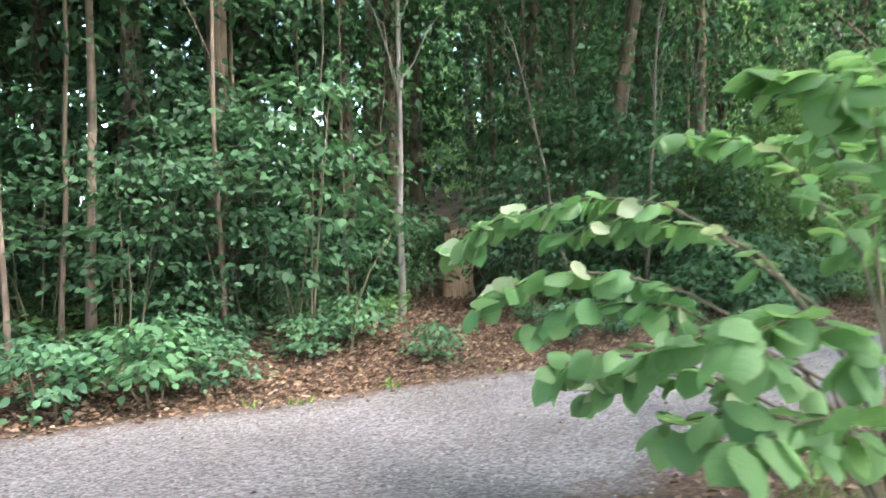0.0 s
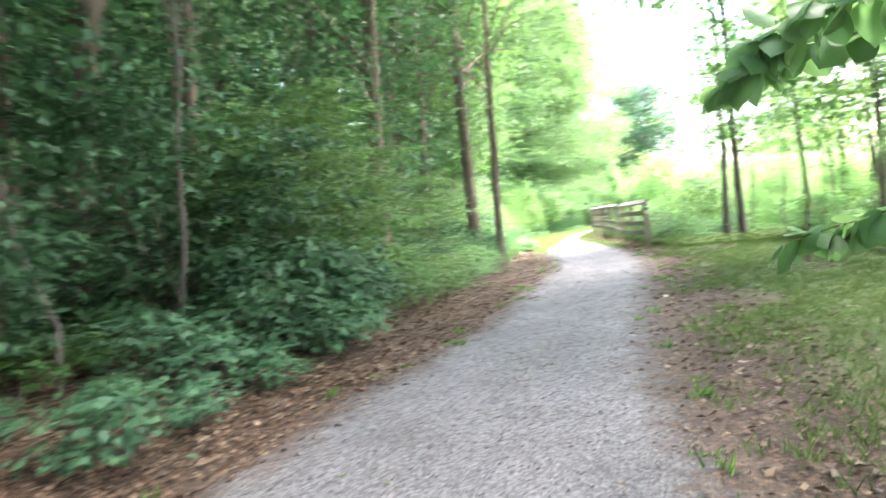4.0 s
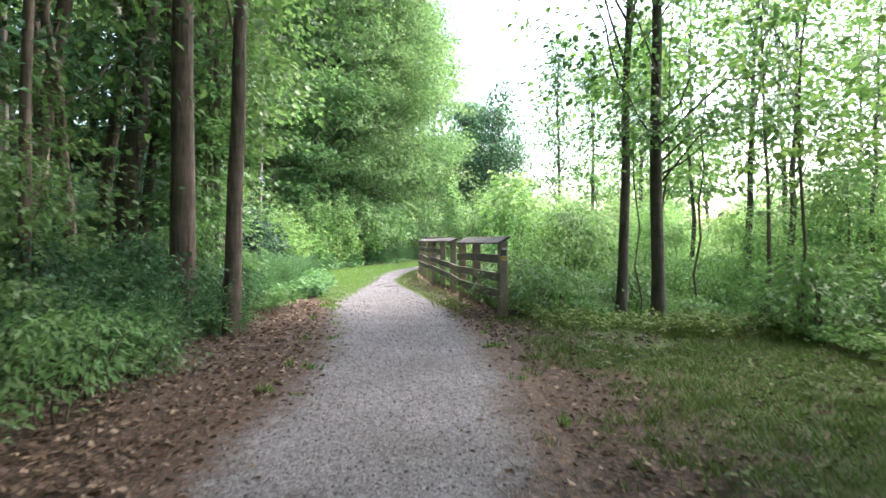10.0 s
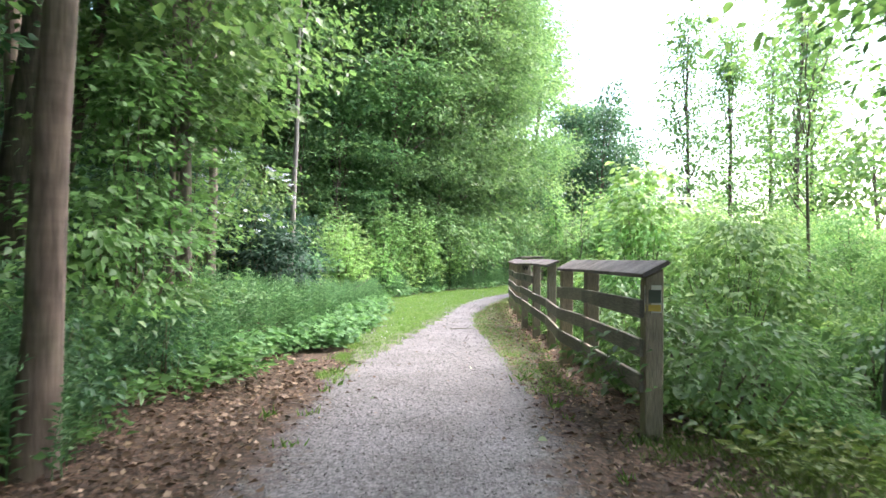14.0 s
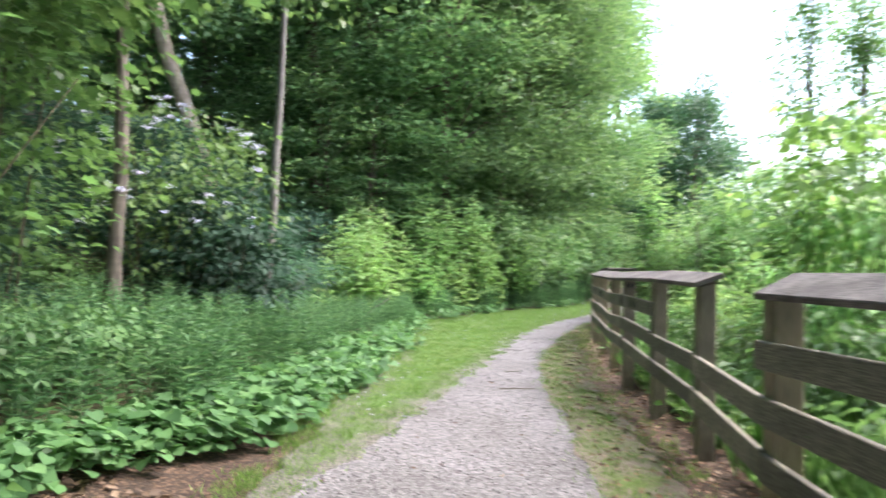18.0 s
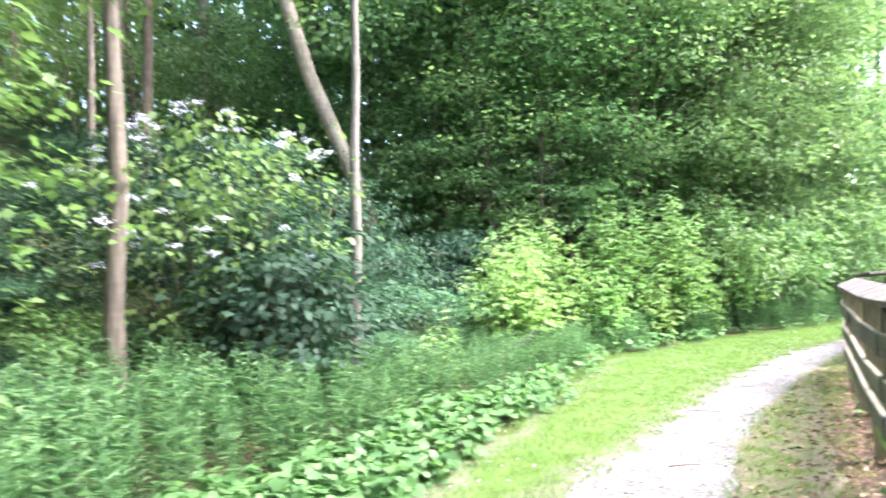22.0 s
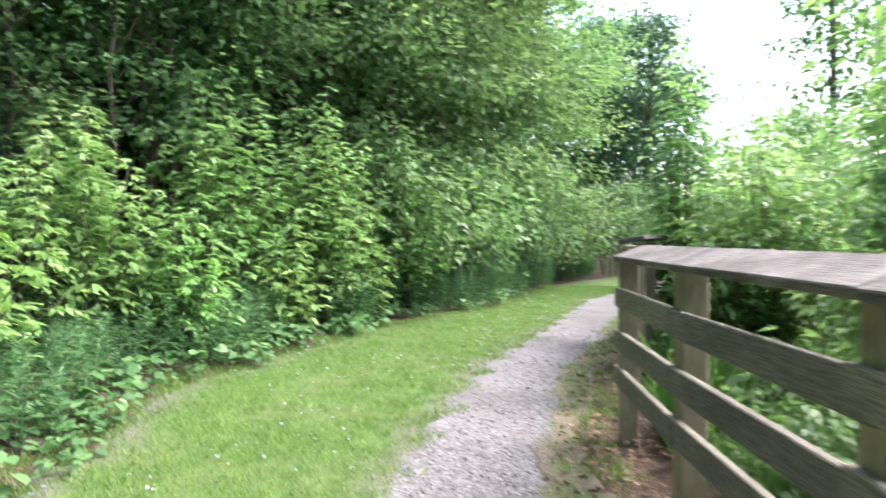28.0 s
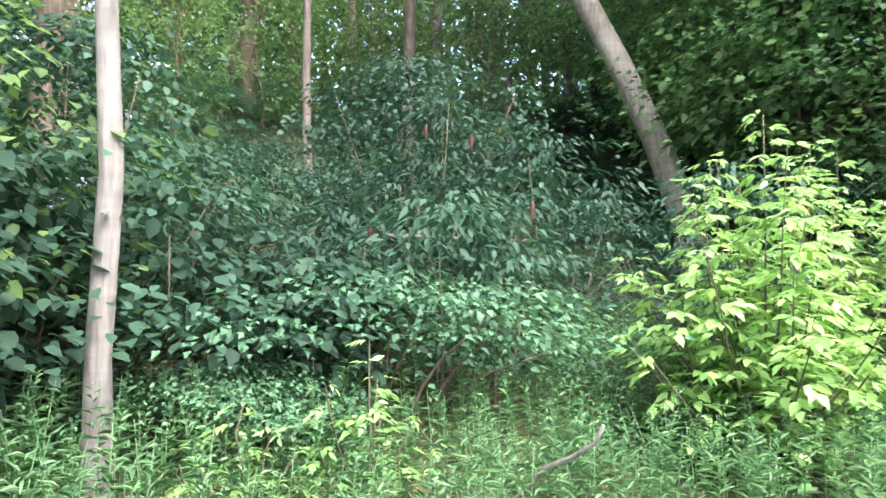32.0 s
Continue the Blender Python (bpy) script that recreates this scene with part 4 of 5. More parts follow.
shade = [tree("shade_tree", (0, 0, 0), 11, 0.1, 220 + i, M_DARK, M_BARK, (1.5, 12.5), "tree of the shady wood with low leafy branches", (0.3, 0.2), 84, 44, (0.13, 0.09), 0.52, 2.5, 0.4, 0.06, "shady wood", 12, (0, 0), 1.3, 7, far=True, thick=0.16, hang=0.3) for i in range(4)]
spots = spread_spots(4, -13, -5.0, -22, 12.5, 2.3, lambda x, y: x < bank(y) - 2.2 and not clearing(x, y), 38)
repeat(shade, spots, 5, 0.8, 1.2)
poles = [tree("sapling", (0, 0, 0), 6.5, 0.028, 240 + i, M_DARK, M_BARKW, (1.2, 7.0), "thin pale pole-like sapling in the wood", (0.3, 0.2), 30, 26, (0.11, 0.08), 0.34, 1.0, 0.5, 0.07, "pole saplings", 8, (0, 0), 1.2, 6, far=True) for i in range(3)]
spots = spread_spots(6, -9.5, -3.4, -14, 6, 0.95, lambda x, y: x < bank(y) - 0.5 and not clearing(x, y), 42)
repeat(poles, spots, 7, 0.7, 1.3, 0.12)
tree("sapling", on(-4.4, -5.98), 7, 0.052, 249, M_DARK, M_BARKP, (2.6, 7.5), "thin pale straight trunk beside a stump", (0.15, 0.1), 30, 18, (0.14, 0.09), 0.4, 1.2, sway=0.02, nlimb=5)

for i, (x, y, r, lx, ly) in enumerate(((-4.0, -9.62, 0.055, 0.1, 0.2), (-3.0, -10.2, 0.03, -0.3, -0.1), (-3.9, -9.9, 0.03, -0.4, 0.3), (-3.6, -8.3, 0.032, -0.3, 0.1), (-5.15, -8.0, 0.04, 0.2, 0.1), (-6.27, -6.11, 0.12, 0.1, 0.1), (-6.6, -3.4, 0.085, 0.1, 0.2), (-4.7, -6.6, 0.025, -0.3, 0.2), (-5.6, -6.9, 0.03, 0.3, -0.2), (-5.5, 0.2, 0.05, 0.1, 0.2), (-4.15, 7.2, 0.07, 0.3, 0.2))):
    tree("pole_tree", on(x, y), 8 + 20 * r, r, 700 + i, M_DARK, M_BARK, (3.0, 9.0), "thin bare-stemmed tree standing in the shady wood", (lx, ly), 34, 22, (0.15, 0.1), 0.4, 1.5, group="pole trees", sway=0.02, sides=8, far=True, nlimb=6)

crest = [tree("crest_tree", (0, 0, 0), 5.0, 0.05, 255 + i, M_HILL, M_BARK, (0.4, 6.2), "bushy young tree on the crest of the slope", (0.2, 0.1), 60, 34, (0.17, 0.12), 0.4, 1.9, 0.45, 0.05, "crest trees", 6, far=True, thick=0.25) for i in range(2)]
repeat(crest, spread_spots(53, -25, -15.5, 15, 34, 2.3, lambda x, y: x < bank(y) - 11, 20), 54, 0.7, 1.2)

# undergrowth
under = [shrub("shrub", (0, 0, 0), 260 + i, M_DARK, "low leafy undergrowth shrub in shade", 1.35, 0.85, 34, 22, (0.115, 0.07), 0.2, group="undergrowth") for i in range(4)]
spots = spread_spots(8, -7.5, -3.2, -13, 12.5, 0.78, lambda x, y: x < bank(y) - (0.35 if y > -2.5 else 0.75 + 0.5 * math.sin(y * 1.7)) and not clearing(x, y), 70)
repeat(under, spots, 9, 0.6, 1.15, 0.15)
edge = [shrub("edge_shrub", (0, 0, 0), 270 + i, M_MAPLE, "green shrub at the sunlit edge of the wood", 1.7, 0.95, 44, 22, (0.12, 0.075), 0.22, group="edge shrubs") for i in range(3)]
spots = spread_spots(10, -8.5, -3.3, 1.5, 14, 1.2, lambda x, y: x < bank(y) - 0.9, 26)
repeat(edge, spots, 11, 0.55, 1.0, 0.1)
spots = spread_spots(14, -14, -5.6, 11.8, 17.5, 0.85, lambda x, y: x < bank(y) - 1.3 and (x < -6.4 or y < 14), 75)
for k, (x, y) in enumerate(spots):
    copy_thing(edge[k % 3], turned(on(x, y), 1.9 * k, 0.45 + 0.04 * (k % 7)))
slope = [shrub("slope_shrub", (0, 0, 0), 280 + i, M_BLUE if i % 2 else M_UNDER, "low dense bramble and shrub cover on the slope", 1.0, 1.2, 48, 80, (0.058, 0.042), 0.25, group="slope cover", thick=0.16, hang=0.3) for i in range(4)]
spots = spread_spots(12, -22, -6.0, 9, 30, 0.98, lambda x, y: x < bank(y) - 2.0, 165)
repeat(slope, spots, 13, 0.6, 1.15, 0.1)
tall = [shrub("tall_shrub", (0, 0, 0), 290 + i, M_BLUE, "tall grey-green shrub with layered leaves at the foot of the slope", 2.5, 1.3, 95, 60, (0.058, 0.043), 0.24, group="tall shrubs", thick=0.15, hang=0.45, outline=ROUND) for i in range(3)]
repeat(tall, [(-7.6, 17.4), (-7.0, 16.3), (-7.4, 19.3), (-9.6, 24.2), (-8.9, 20.6), (-8.1, 18.4), (-7.6, 26.9), (-9.3, 27.4), (-10.2, 22.4), (-6.6, 15.6)], 15, 0.75, 1.1, 0.08)

edgy = [tree("edge_maple", (0, 0, 0), 6.0, 0.06, 295 + i, M_HILL, M_BARK, (2.0, 6.6), "young maple with flat leafy tiers before the wood", (0.2, 0.1), 60, 60, (0.12, 0.09), 0.5, 2.0, 0.5, 0.05, "edge maples", 10, thick=0.12, hang=0.25, outline=STAR) for i in range(2)]
repeat(edgy, [(-9.0, 27.9), (-8.0, 28.9), (-10.4, 27.9), (-11.9, 28.4), (-13.2, 28.6)], 57, 0.85, 1.1)

# white-flowering shrub
ob = shrub("flowering_shrub", on(-6.5, 18.6), 300, M_MAPLE, "shrub with white flower clusters beside a pale trunk", 2.9, 1.6, 80, 24, (0.09, 0.07), 0.28, outline=ROUND)
fr = rng_of(301)
cl = clumps(fr, 60, 1.65, 1.1, 2.95, 0.6, 0.7)
pc = np.repeat(cl, 26, 0) + fr.normal(0, 1, (60 * 26, 3)) * np.array([0.038, 0.038, 0.014])
part("blossoms", blades(pc, unit(fr.normal(0, 1, (len(pc), 3)) + (0, 0, 0.6)), 0.024, 0.022, fr), M_FLOWER, ob, "creamy white flat flower clusters")

# lime-green saplings along the lawn
def lime(base, height, radius, seed, stems=26, leaf=0.1, label="lime-green young box elder with drooping leaflets", group="lime saplings"):
    """Upright shoots with pairs of drooping compound leaves, yellow-green at the tips."""
    r = rng_of(seed)
    ob = thing("young_tree", label, "young tree", group, at=base)
    wood, green, tips = [], [], []
    for k in range(stems):
        a = 2.4 * k + r.normal(0, 0.3)
        out = radius * math.sqrt((k + 0.5) / stems)
        h = height * (1.0 - 0.6 * (out / radius) ** 1.8) * r.uniform(0.78, 1.08)
        top = np.array([math.cos(a) * out, math.sin(a) * out, h])
        mid = np.array([top[0] * 0.62, top[1] * 0.62, h * 0.5])
        line = np.array([(0, 0, -0.05), mid * 0.55, mid, (mid + top) / 2 + r.normal(0, 0.03, 3), top])
        wood.append(tube(line, [0.014, 0.011, 0.008, 0.005, 0.002], 4, seed=k))
        n = max(5, int(h / 0.1))
        s = np.linspace(0.15, 1.0, n)
        P = np.stack([np.interp(s * 4, range(5), line[:, i]) for i in range(3)], 1)
        for side in (0, 1):
            b = r.uniform(0, 6.28) + np.arange(n) * 1.57 + side * math.pi
            D = unit(np.stack([np.cos(b), np.sin(b), r.uniform(-0.15, 0.45, n)], 1) + 0.3 * np.array([math.cos(a), math.sin(a), 0]))
            reach = leaf * np.interp(s, (0, 0.5, 1), (2.2, 2.3, 1.2)) * r.uniform(0.8, 1.2, n)
            for q, turn in ((0.45, 0.9), (0.5, -0.9), (0.75, 0.7), (0.8, -0.7), (1.0, 0.0)):
                across = np.stack([-D[:, 1], D[:, 0], 0 * s], 1)
                foot = P + D * (reach * q)[:, None] - np.array([0, 0, 1.0]) * (0.3 * reach * q * q)[:, None]
                way = unit(D + across * turn - np.array([0, 0, 0.38]) + r.normal(0, 0.2, (n, 3)))
                size = leaf * r.uniform(0.75, 1.2, n) * np.interp(s, (0, 0.8, 1), (1, 1, 0.7))
                last = s > 0.86 + 0.05 * (r.random() - 0.5)
                green.append(lobed(foot[~last], way[~last], size[~last], r, 0.12, 0.2, 1.6, POINTED))
                if h > 0.62 * height:
                    tips.append(lobed(foot[last], way[last], size[last], r, 0.12, 0.2, 1.1, LANCE))
                else:
                    green.append(lobed(foot[last], way[last], size[last], r, 0.12, 0.2, 1.1, LANCE))
    tagged(part("branchwork", joined(wood), M_TWIG, ob), kind="stuff")
    part("foliage", joined(green), M_LIME, ob)
    tagged(part("young_growth", joined(tips), M_TIPS, ob), "pale yellow-green young tips", kind="stuff")
    return ob


for i, (x, y, h, r) in enumerate(((-6.1, 24.02, 2.2, 1.05), (-6.6, 26.3, 2.6, 1.0), (-6.1, 28.1, 3.4, 1.05), (-5.2, 29.6, 3.3, 1.1), (-4.5, 31.6, 3.1, 1.1), (-7.2, 25.3, 2.3, 0.9), (-6.0, 30.4, 3.3, 1.1), (-7.6, 27.4, 2.9, 1.0), (-5.75, 26.9, 1.7, 0.6), (-5.25, 28.4, 1.6, 0.6), (-4.9, 30.2, 1.7, 0.7))):
    lime(on(x, y), h, r, 310 + i, 32 if h > 2 else 14)
for i, (x, y, h, r) in enumerate(((-3.9, 31.5, 2.6, 1.3), (-3.0, 33.6, 2.6, 1.3), (-5.4, 31.6, 3.2, 1.4), (-1.9, 37, 3.0, 1.5), (-4.2, 36, 3.5, 1.6), (-0.9, 39.8, 2.6, 1.4), (0.6, 42.4, 3.0, 1.5), (-2.2, 41.0, 3.4, 1.6), (2.4, 45.5, 3.2, 1.6))):
    shrub("edge_bush", on(x - 0.6, y), 320 + i, M_HILL, "dense dark green bush at the foot of the wood", h, r, 70, 24, (0.16, 0.1), 0.3, group="edge bushes")

# open side: bright shrubs behind the fence and beyond
bright = [shrub("bright_shrub", (0, 0, 0), 330 + i, M_LIME if i % 2 else M_SUNNY, "bright leafy shrub in the open behind the fence", 2.0, 1.2, 46, 22, (0.13, 0.085), 0.28, group="bright shrubs") for i in range(4)]
spots = spread_spots(16, 0.6, 18, 15, 48, 1.9, lambda x, y: x > float(fence_x(y)) + 1.3 + max(0, y - 27) * 0.35, 80)
repeat(bright, spots, 17, 0.55, 1.25, 0.1)
OPEN = "tall fresh lime-green sapling behind the fence"
for i, (x, y, h, r, n) in enumerate(((-0.3, 28.9, 4.1, 0.5, 18), (0.2, 27.6, 3.0, 0.95, 34), (0.95, 25.7, 3.5, 0.9, 34), (1.5, 24.4, 2.4, 0.8, 26), (2.5, 26.4, 4.6, 1.3, 40), (0.7, 29.8, 3.2, 1.2, 34), (3.4, 24.2, 4.2, 1.4, 40), (0.5, 23.1, 1.6, 0.6, 16), (2.2, 21.6, 2.6, 1.1, 30))):
    lime(on(x, y), h, r, 340 + i, n, 0.1, OPEN, "open saplings")
for i, (x, y, h, r, n) in enumerate(((1.8, 31.5, 3.6, 1.5, 90), (2.1, 27.0, 4.0, 1.5, 110), (1.5, 18.9, 2.4, 0.8, 40), (3.0, 18.3, 2.5, 1.2, 60), (2.9, 23.0, 2.9, 1.2, 70))):
    shrub("open_shrub", on(x, y), 350 + i, M_LIME, "rounded bright green shrub behind the fence", h, r, n, 56, (0.1, 0.062), 0.3, 4, "open shrubs", "shrub", 0.15, 0.6, 0.3, 0.55, 0.2, POINTED)
tree("thin_sapling", on(0.42, 24.5), 3.4, 0.024, 356, M_LIME, M_BARKD, (2.1, 3.5), "thin sapling with a bare stem and a few leaves", (0.12, 0.1), 16, 14, (0.1, 0.065), 0.2, 0.7, sway=0.03, nlimb=6, sides=7, outline=POINTED)
shrub("broadleaf_sapling", on(1.5, 19.5), 352, M_LIME, "sapling with large fresh green leaves leaning to the rail", 3.5, 0.8, 44, 20, (0.13, 0.1), 0.24, 5, "", "young tree", 0.5, 0.4, 0.3, 0.6, 0.15, OVAL)
herbs_r = [shrub("herb_clump", (0, 0, 0), 360 + i, M_MAPLE, "knee-high bright herbs behind the fence", 0.75, 0.6, 34, 26, (0.085, 0.05), 0.17, 4, "herb clumps", "herb") for i in range(3)]
spots = spread_spots(18, -0.9, 7.5, 9.5, 28, 0.74, lambda x, y: x > (float(fence_x(y)) + 0.45 if y > 12 else 4.3), 110)
repeat(herbs_r, spots, 19, 0.6, 1.15, 0.1)
thicket = [tree("thicket_tree", (0, 0, 0), 4.6, 0.06, 375 + i, M_SUNNY, M_TWIG, (0.3, 5.4), "leafy small tree in the open thicket", (0.2, 0.1), 84, 64, (0.135, 0.09), 0.42, 1.9, 0.4, 0.05, "thicket trees", 6, far=True, thick=0.25) for i in range(2)]
repeat(thicket, spread_spots(48, 7, 20, 9, 40, 2.6, lambda x, y: x > 8.5 + max(0, 16 - y) * 0.4 and (x > 11 or y > 23), 26) + [(9.6, 17.5), (11.5, 16), (10.5, 19.6)], 49, 0.7, 1.1)
for i, (x, y, sc) in enumerate(((4.4, 23.0, 0.62), (5.8, 21.0, 0.66), (6.8, 23.8, 0.75), (4.6, 27.5, 0.75), (6.4, 28.5, 0.8), (3.6, 30.5, 0.8), (5.4, 32.5, 0.85), (8.0, 20.6, 0.75), (7.6, 31.5, 0.9), (5.6, 17.8, 0.6), (6.8, 15.6, 0.6), (4.4, 16.6, 0.5), (3.1, 34.6, 0.85), (4.4, 37.2, 0.95), (2.2, 36.8, 0.7), (5.8, 35.2, 0.95))):
    copy_thing(thicket[i % 2], turned(on(x, y), 1.7 * i, sc))
pop = [tree("poplar", (0, 0, 0), 10.5, 0.12, 370 + i, M_SUNNY, M_BARK, (1.5, 11.5), "narrow upright poplar far across the open ground", (0.1, 0.1), 120, 40, (0.16, 0.11), 0.38, 1.05, 0.4, 0.03, "poplars", 10, (0, 0), 1.2, 6, far=True) for i in range(2)]
repeat(pop, [(5.8, 40.3), (8.2, 42.5), (10.5, 39.5), (13, 45), (11.5, 47.5)], 21, 1.08, 1.25, 0.03)
farw = [tree("far_tree", (0, 0, 0), 9, 0.2, 380 + i, M_SUNNY, M_BARK, (0.6, 10.5), "broad tree in the distant tree line", (0.2, 0.1), 46, 22, (0.55, 0.36), 0.8, 3.6, 0.45, 0.05, "distant tree line", 6, (0, 0), 1.2, 6, far=True) for i in range(2)]
repeat(farw, spread_spots(22, 14, 70, -10, 95, 6.0, lambda x, y: x > 16 and (x > 30 or y > 45), 32), 23, 0.7, 1.1)
repeat([tree("grey_tree", (0, 0, 0), 9.5, 0.2, 390, M_UNDER, M_BARKW, (0.6, 10.5), "dark tree with bare grey twigs at the bend", (0.2, 0.1), 140, 80, (0.2, 0.14), 0.55, 2.8, group="trees at the bend", far=True)], [(2.2, 51.0), (1.2, 54.0), (0.2, 53.0)], 24, 0.9, 1.05)

# unseen trees added behind and right of the start, to keep light off it
repeat([tree("back_tree", (0, 0, 0), 11, 0.14, 395, M_DARK, M_BARK, (2.0, 12.5), "unseen tree added behind the trail's start to block light", (0.3, 0.2), 60, 13, (0.36, 0.25), 0.55, 2.8, group="wood behind", far=True)], [(4.8, -10.8), (-3, -20), (1.5, -21), (13, -2), (10.5, 1.5), (14, 4)] + spread_spots(51, 5.0, 15, -22, -3.6, 2.7, lambda x, y: True, 24), 25)

# ---- ground cover ----
rr = rng_of(500)


def golden(seed):
    """An upright herb with narrow leaves all round the stem."""
    r = rng_of(seed)
    n = 27
    z = np.linspace(0.06, 0.72, n)
    a = np.arange(n) * 2.4
    D = unit(np.stack([np.cos(a), np.sin(a), r.uniform(0.25, 1.1, n)], 1))
    lx, ly = r.normal(0, 0.14, 2)
    P = np.stack([0.02 * np.sin(z * 5) + lx * z * z, 0.02 * np.cos(z * 4) + ly * z * z, z], 1)
    lv = blades(P, D, np.interp(z, (0.1, 0.45, 0.72), (0.09, 0.12, 0.05)), 0.017, r, 0.15, 0.35, 1.0)
    st = tube([(0, 0, -0.05), (0.02 + lx * 0.16, 0.01 + ly * 0.16, 0.4), (lx * 0.54, 0.02 + ly * 0.54, 0.74)], [0.005, 0.004, 0.002], 3)
    return joined([lv, st])


def broad(seed):
    """A tuft of broad heart-shaped leaves on short stalks."""
    r = rng_of(seed)
    n = 13
    a = r.uniform(0, 6.28, n)
    h = r.uniform(0.05, 0.28, n)
    P = np.stack([0.14 * np.cos(a), 0.14 * np.sin(a), h], 1)
    D = unit(np.stack([np.cos(a), np.sin(a), r.uniform(-0.35, 0.05, n)], 1))
    return lobed(P, D, r.uniform(0.07, 0.13, n), r, 0.15, 0.2, 1.3, HEART)


def low(seed):
    r = rng_of(seed)
    n = 16
    P = r.normal(0, 1, (n, 3)) * np.array([0.1, 0.1, 0.04]) + (0, 0, 0.16)
    D = unit(r.normal(0, 1, (n, 3)) * np.array([1, 1, 0.25]))
    return blades(P, D, r.uniform(0.06, 0.11, n), r.uniform(0.035, 0.06, n), r)


def keep_bank(lo, hi):
    return lambda x, y: (bank(y) - x > lo + 0.15 * np.sin(y * 2.3)) & (bank(y) - x < hi)


g = [golden(k) for k in range(10)]
sp = spots_in(rr, 17500, -8.4, -0.5, 6.8, 44, lambda x, y: keep_bank(np.interp(y, (10, 12, 14, 21, 24), (-0.1, 0.4, 0.7, 0.5, 0.1)), 3.0)(x, y), (0.6, 1.15))
sp = sp[rr.uniform(0, 1, len(sp)) < np.interp(bank(sp[:, 1]) - sp[:, 0], (-0.4, 1.0, 3.0), (0.8, 1.0, 0.45))]
sp[:, 4] *= np.interp(sp[:, 1], (18, 21, 26, 29), (1, 0.8, 0.8, 1))
stuff("goldenrod", strew(g, sp, rr), M_HERB, "tall narrow-leaved green herbs along the bank", "herbs")
sp = spots_in(rr, 12000, -6.6, -2.6, 11.5, 40, lambda x, y: keep_bank(np.interp(y, (13, 14, 17), (0.5, 0.4, -0.16)), np.interp(y, (14, 18, 23), (1.0, 0.8, 0.45)))(x, y), (0.5, 1.0))
sp = sp[rr.uniform(0, 1, len(sp)) < np.interp(sp[:, 1], (12.5, 14, 18, 21, 24), (0.1, 1.0, 0.85, 0.45, 0.2))]
stuff("broadleaf_plants", strew([broad(k) for k in range(6)], sp, rr), M_BROAD, "low heart-shaped broad leaves edging the lawn", "plants")
sp = spots_in(rr, 3600, -8, -2.7, -13, 14, lambda x, y: keep_bank(np.interp(y, (0, 4), (0.75, 0.0)), 4.0)(x, y) & ~clearing(x, y), (0.7, 1.6))
stuff("ground_cover", strew([low(k) for k in range(5)], sp, rr), M_MAPLE, "low green seedlings on the wood floor", "plants")
sp = spots_in(rr, 6500, -0.9, 7, 8, 29, lambda x, y: x > np.where(y > 12, fence_x(y) + 0.2, 4.4), (0.6, 1.25))
near = spots_in(rr, 7000, 4.3, 12, -4, 12, lambda x, y: rr.uniform(0, 1, len(x)) < np.clip((x - 4.2) / 1.2, 0, 1), (0.5, 1.1))
stuff("low_plants", strew([low(k) for k in range(5)] + [broad(k) for k in range(2)], near, rr), M_ROUGH, "low green plants between the slim trees", "plants")
stuff("open_ground_cover", strew([low(k) for k in range(5)], sp, rr), M_SUNNY, "bright low green cover behind the fence", "plants")

sp = spots_in(rr, 800, 1.4, 5.2, -7, 11.5, lambda x, y: (x > trail_r(y) + 1.0) & (np.sin(x * 2.6 - y * 1.9) + np.sin(y * 1.4 + x) > 0.1), (0.2, 0.5))
stuff("turf_plants", strew([broad(k) for k in range(3)] + [low(k) for k in range(3)], sp, rr), M_ROUGH, "small broad-leaved plants in the mossy turf", "plants")

# grass
def tuft(seed, n, h, w=0.006):
    r = rng_of(seed)
    a = r.uniform(0, 6.28, n)
    P = np.stack([r.normal(0, 0.035, n), r.normal(0, 0.035, n), np.full(n, -0.005)], 1)
    D = unit(np.stack([np.cos(a) * 0.6, np.sin(a) * 0.6, r.uniform(0.6, 1.3, n)], 1))
    if h > 0.08:
        return blades(P, D, r.uniform(0.5, 1.1, n) * h, w, r, 0.1, 0.3, 0.3)
    P[:, :2] *= 1.5
    S = unit(np.cross(D, r.normal(0, 1, (n, 3)))) * w / 2
    v = np.stack([P - S, P + S, P + D * (r.uniform(0.5, 1.1, n) * h)[:, None]], 1).reshape(-1, 3)
    return v, np.arange(3 * n).reshape(-1, 3)


sp = spots_in(rr, 2600, -1.2, 5, 13, 29, lambda x, y: (x > fence_x(y) + 0.18) & (x < fence_x(y) + 3.0), (0.5, 1.2))
stuff("tall_grass", strew([tuft(k, 12, 0.5, 0.012) for k in range(5)], sp, rr), M_SUNNY, "tall light green grass behind the fence", "grass")
sp = spots_in(rr, 2000, 1.2, 7, 9.4, 14.5, lambda x, y: (x > fence_x(y) + 0.35) & (rr.uniform(0, 1, len(x)) < np.clip((y + 0.5 * x - 9.8) / 3, 0.05, 1)), (0.35, 1.25))
stuff("tall_grass", strew([tuft(k, 11, 0.13, 0.006) for k in range(5)] + [low(k) for k in range(6)], sp, rr), M_ROUGH, "low weeds and grass at the edge of the turf", "grass")
lawn_spots = spots_in(rr, 44000, -6, 1, 12.8, 38, lambda x, y: ((x > bank(y) + np.interp(y, (12.8, 16.5), (0.8, -0.1)) + 0.15 * np.sin(y * 5)) & (x < trail_l(y) + 0.08 * np.sin(y * 9))) | ((x > trail_r(y)) & (x < fence_x(y) - 0.12) & (rr.uniform(0, 1, len(x)) < 0.8 - 0.6 * np.clip((x - trail_r(y)) / 0.8, 0, 1)) & (y > 13)), (0.6, 1.3), 0.02)
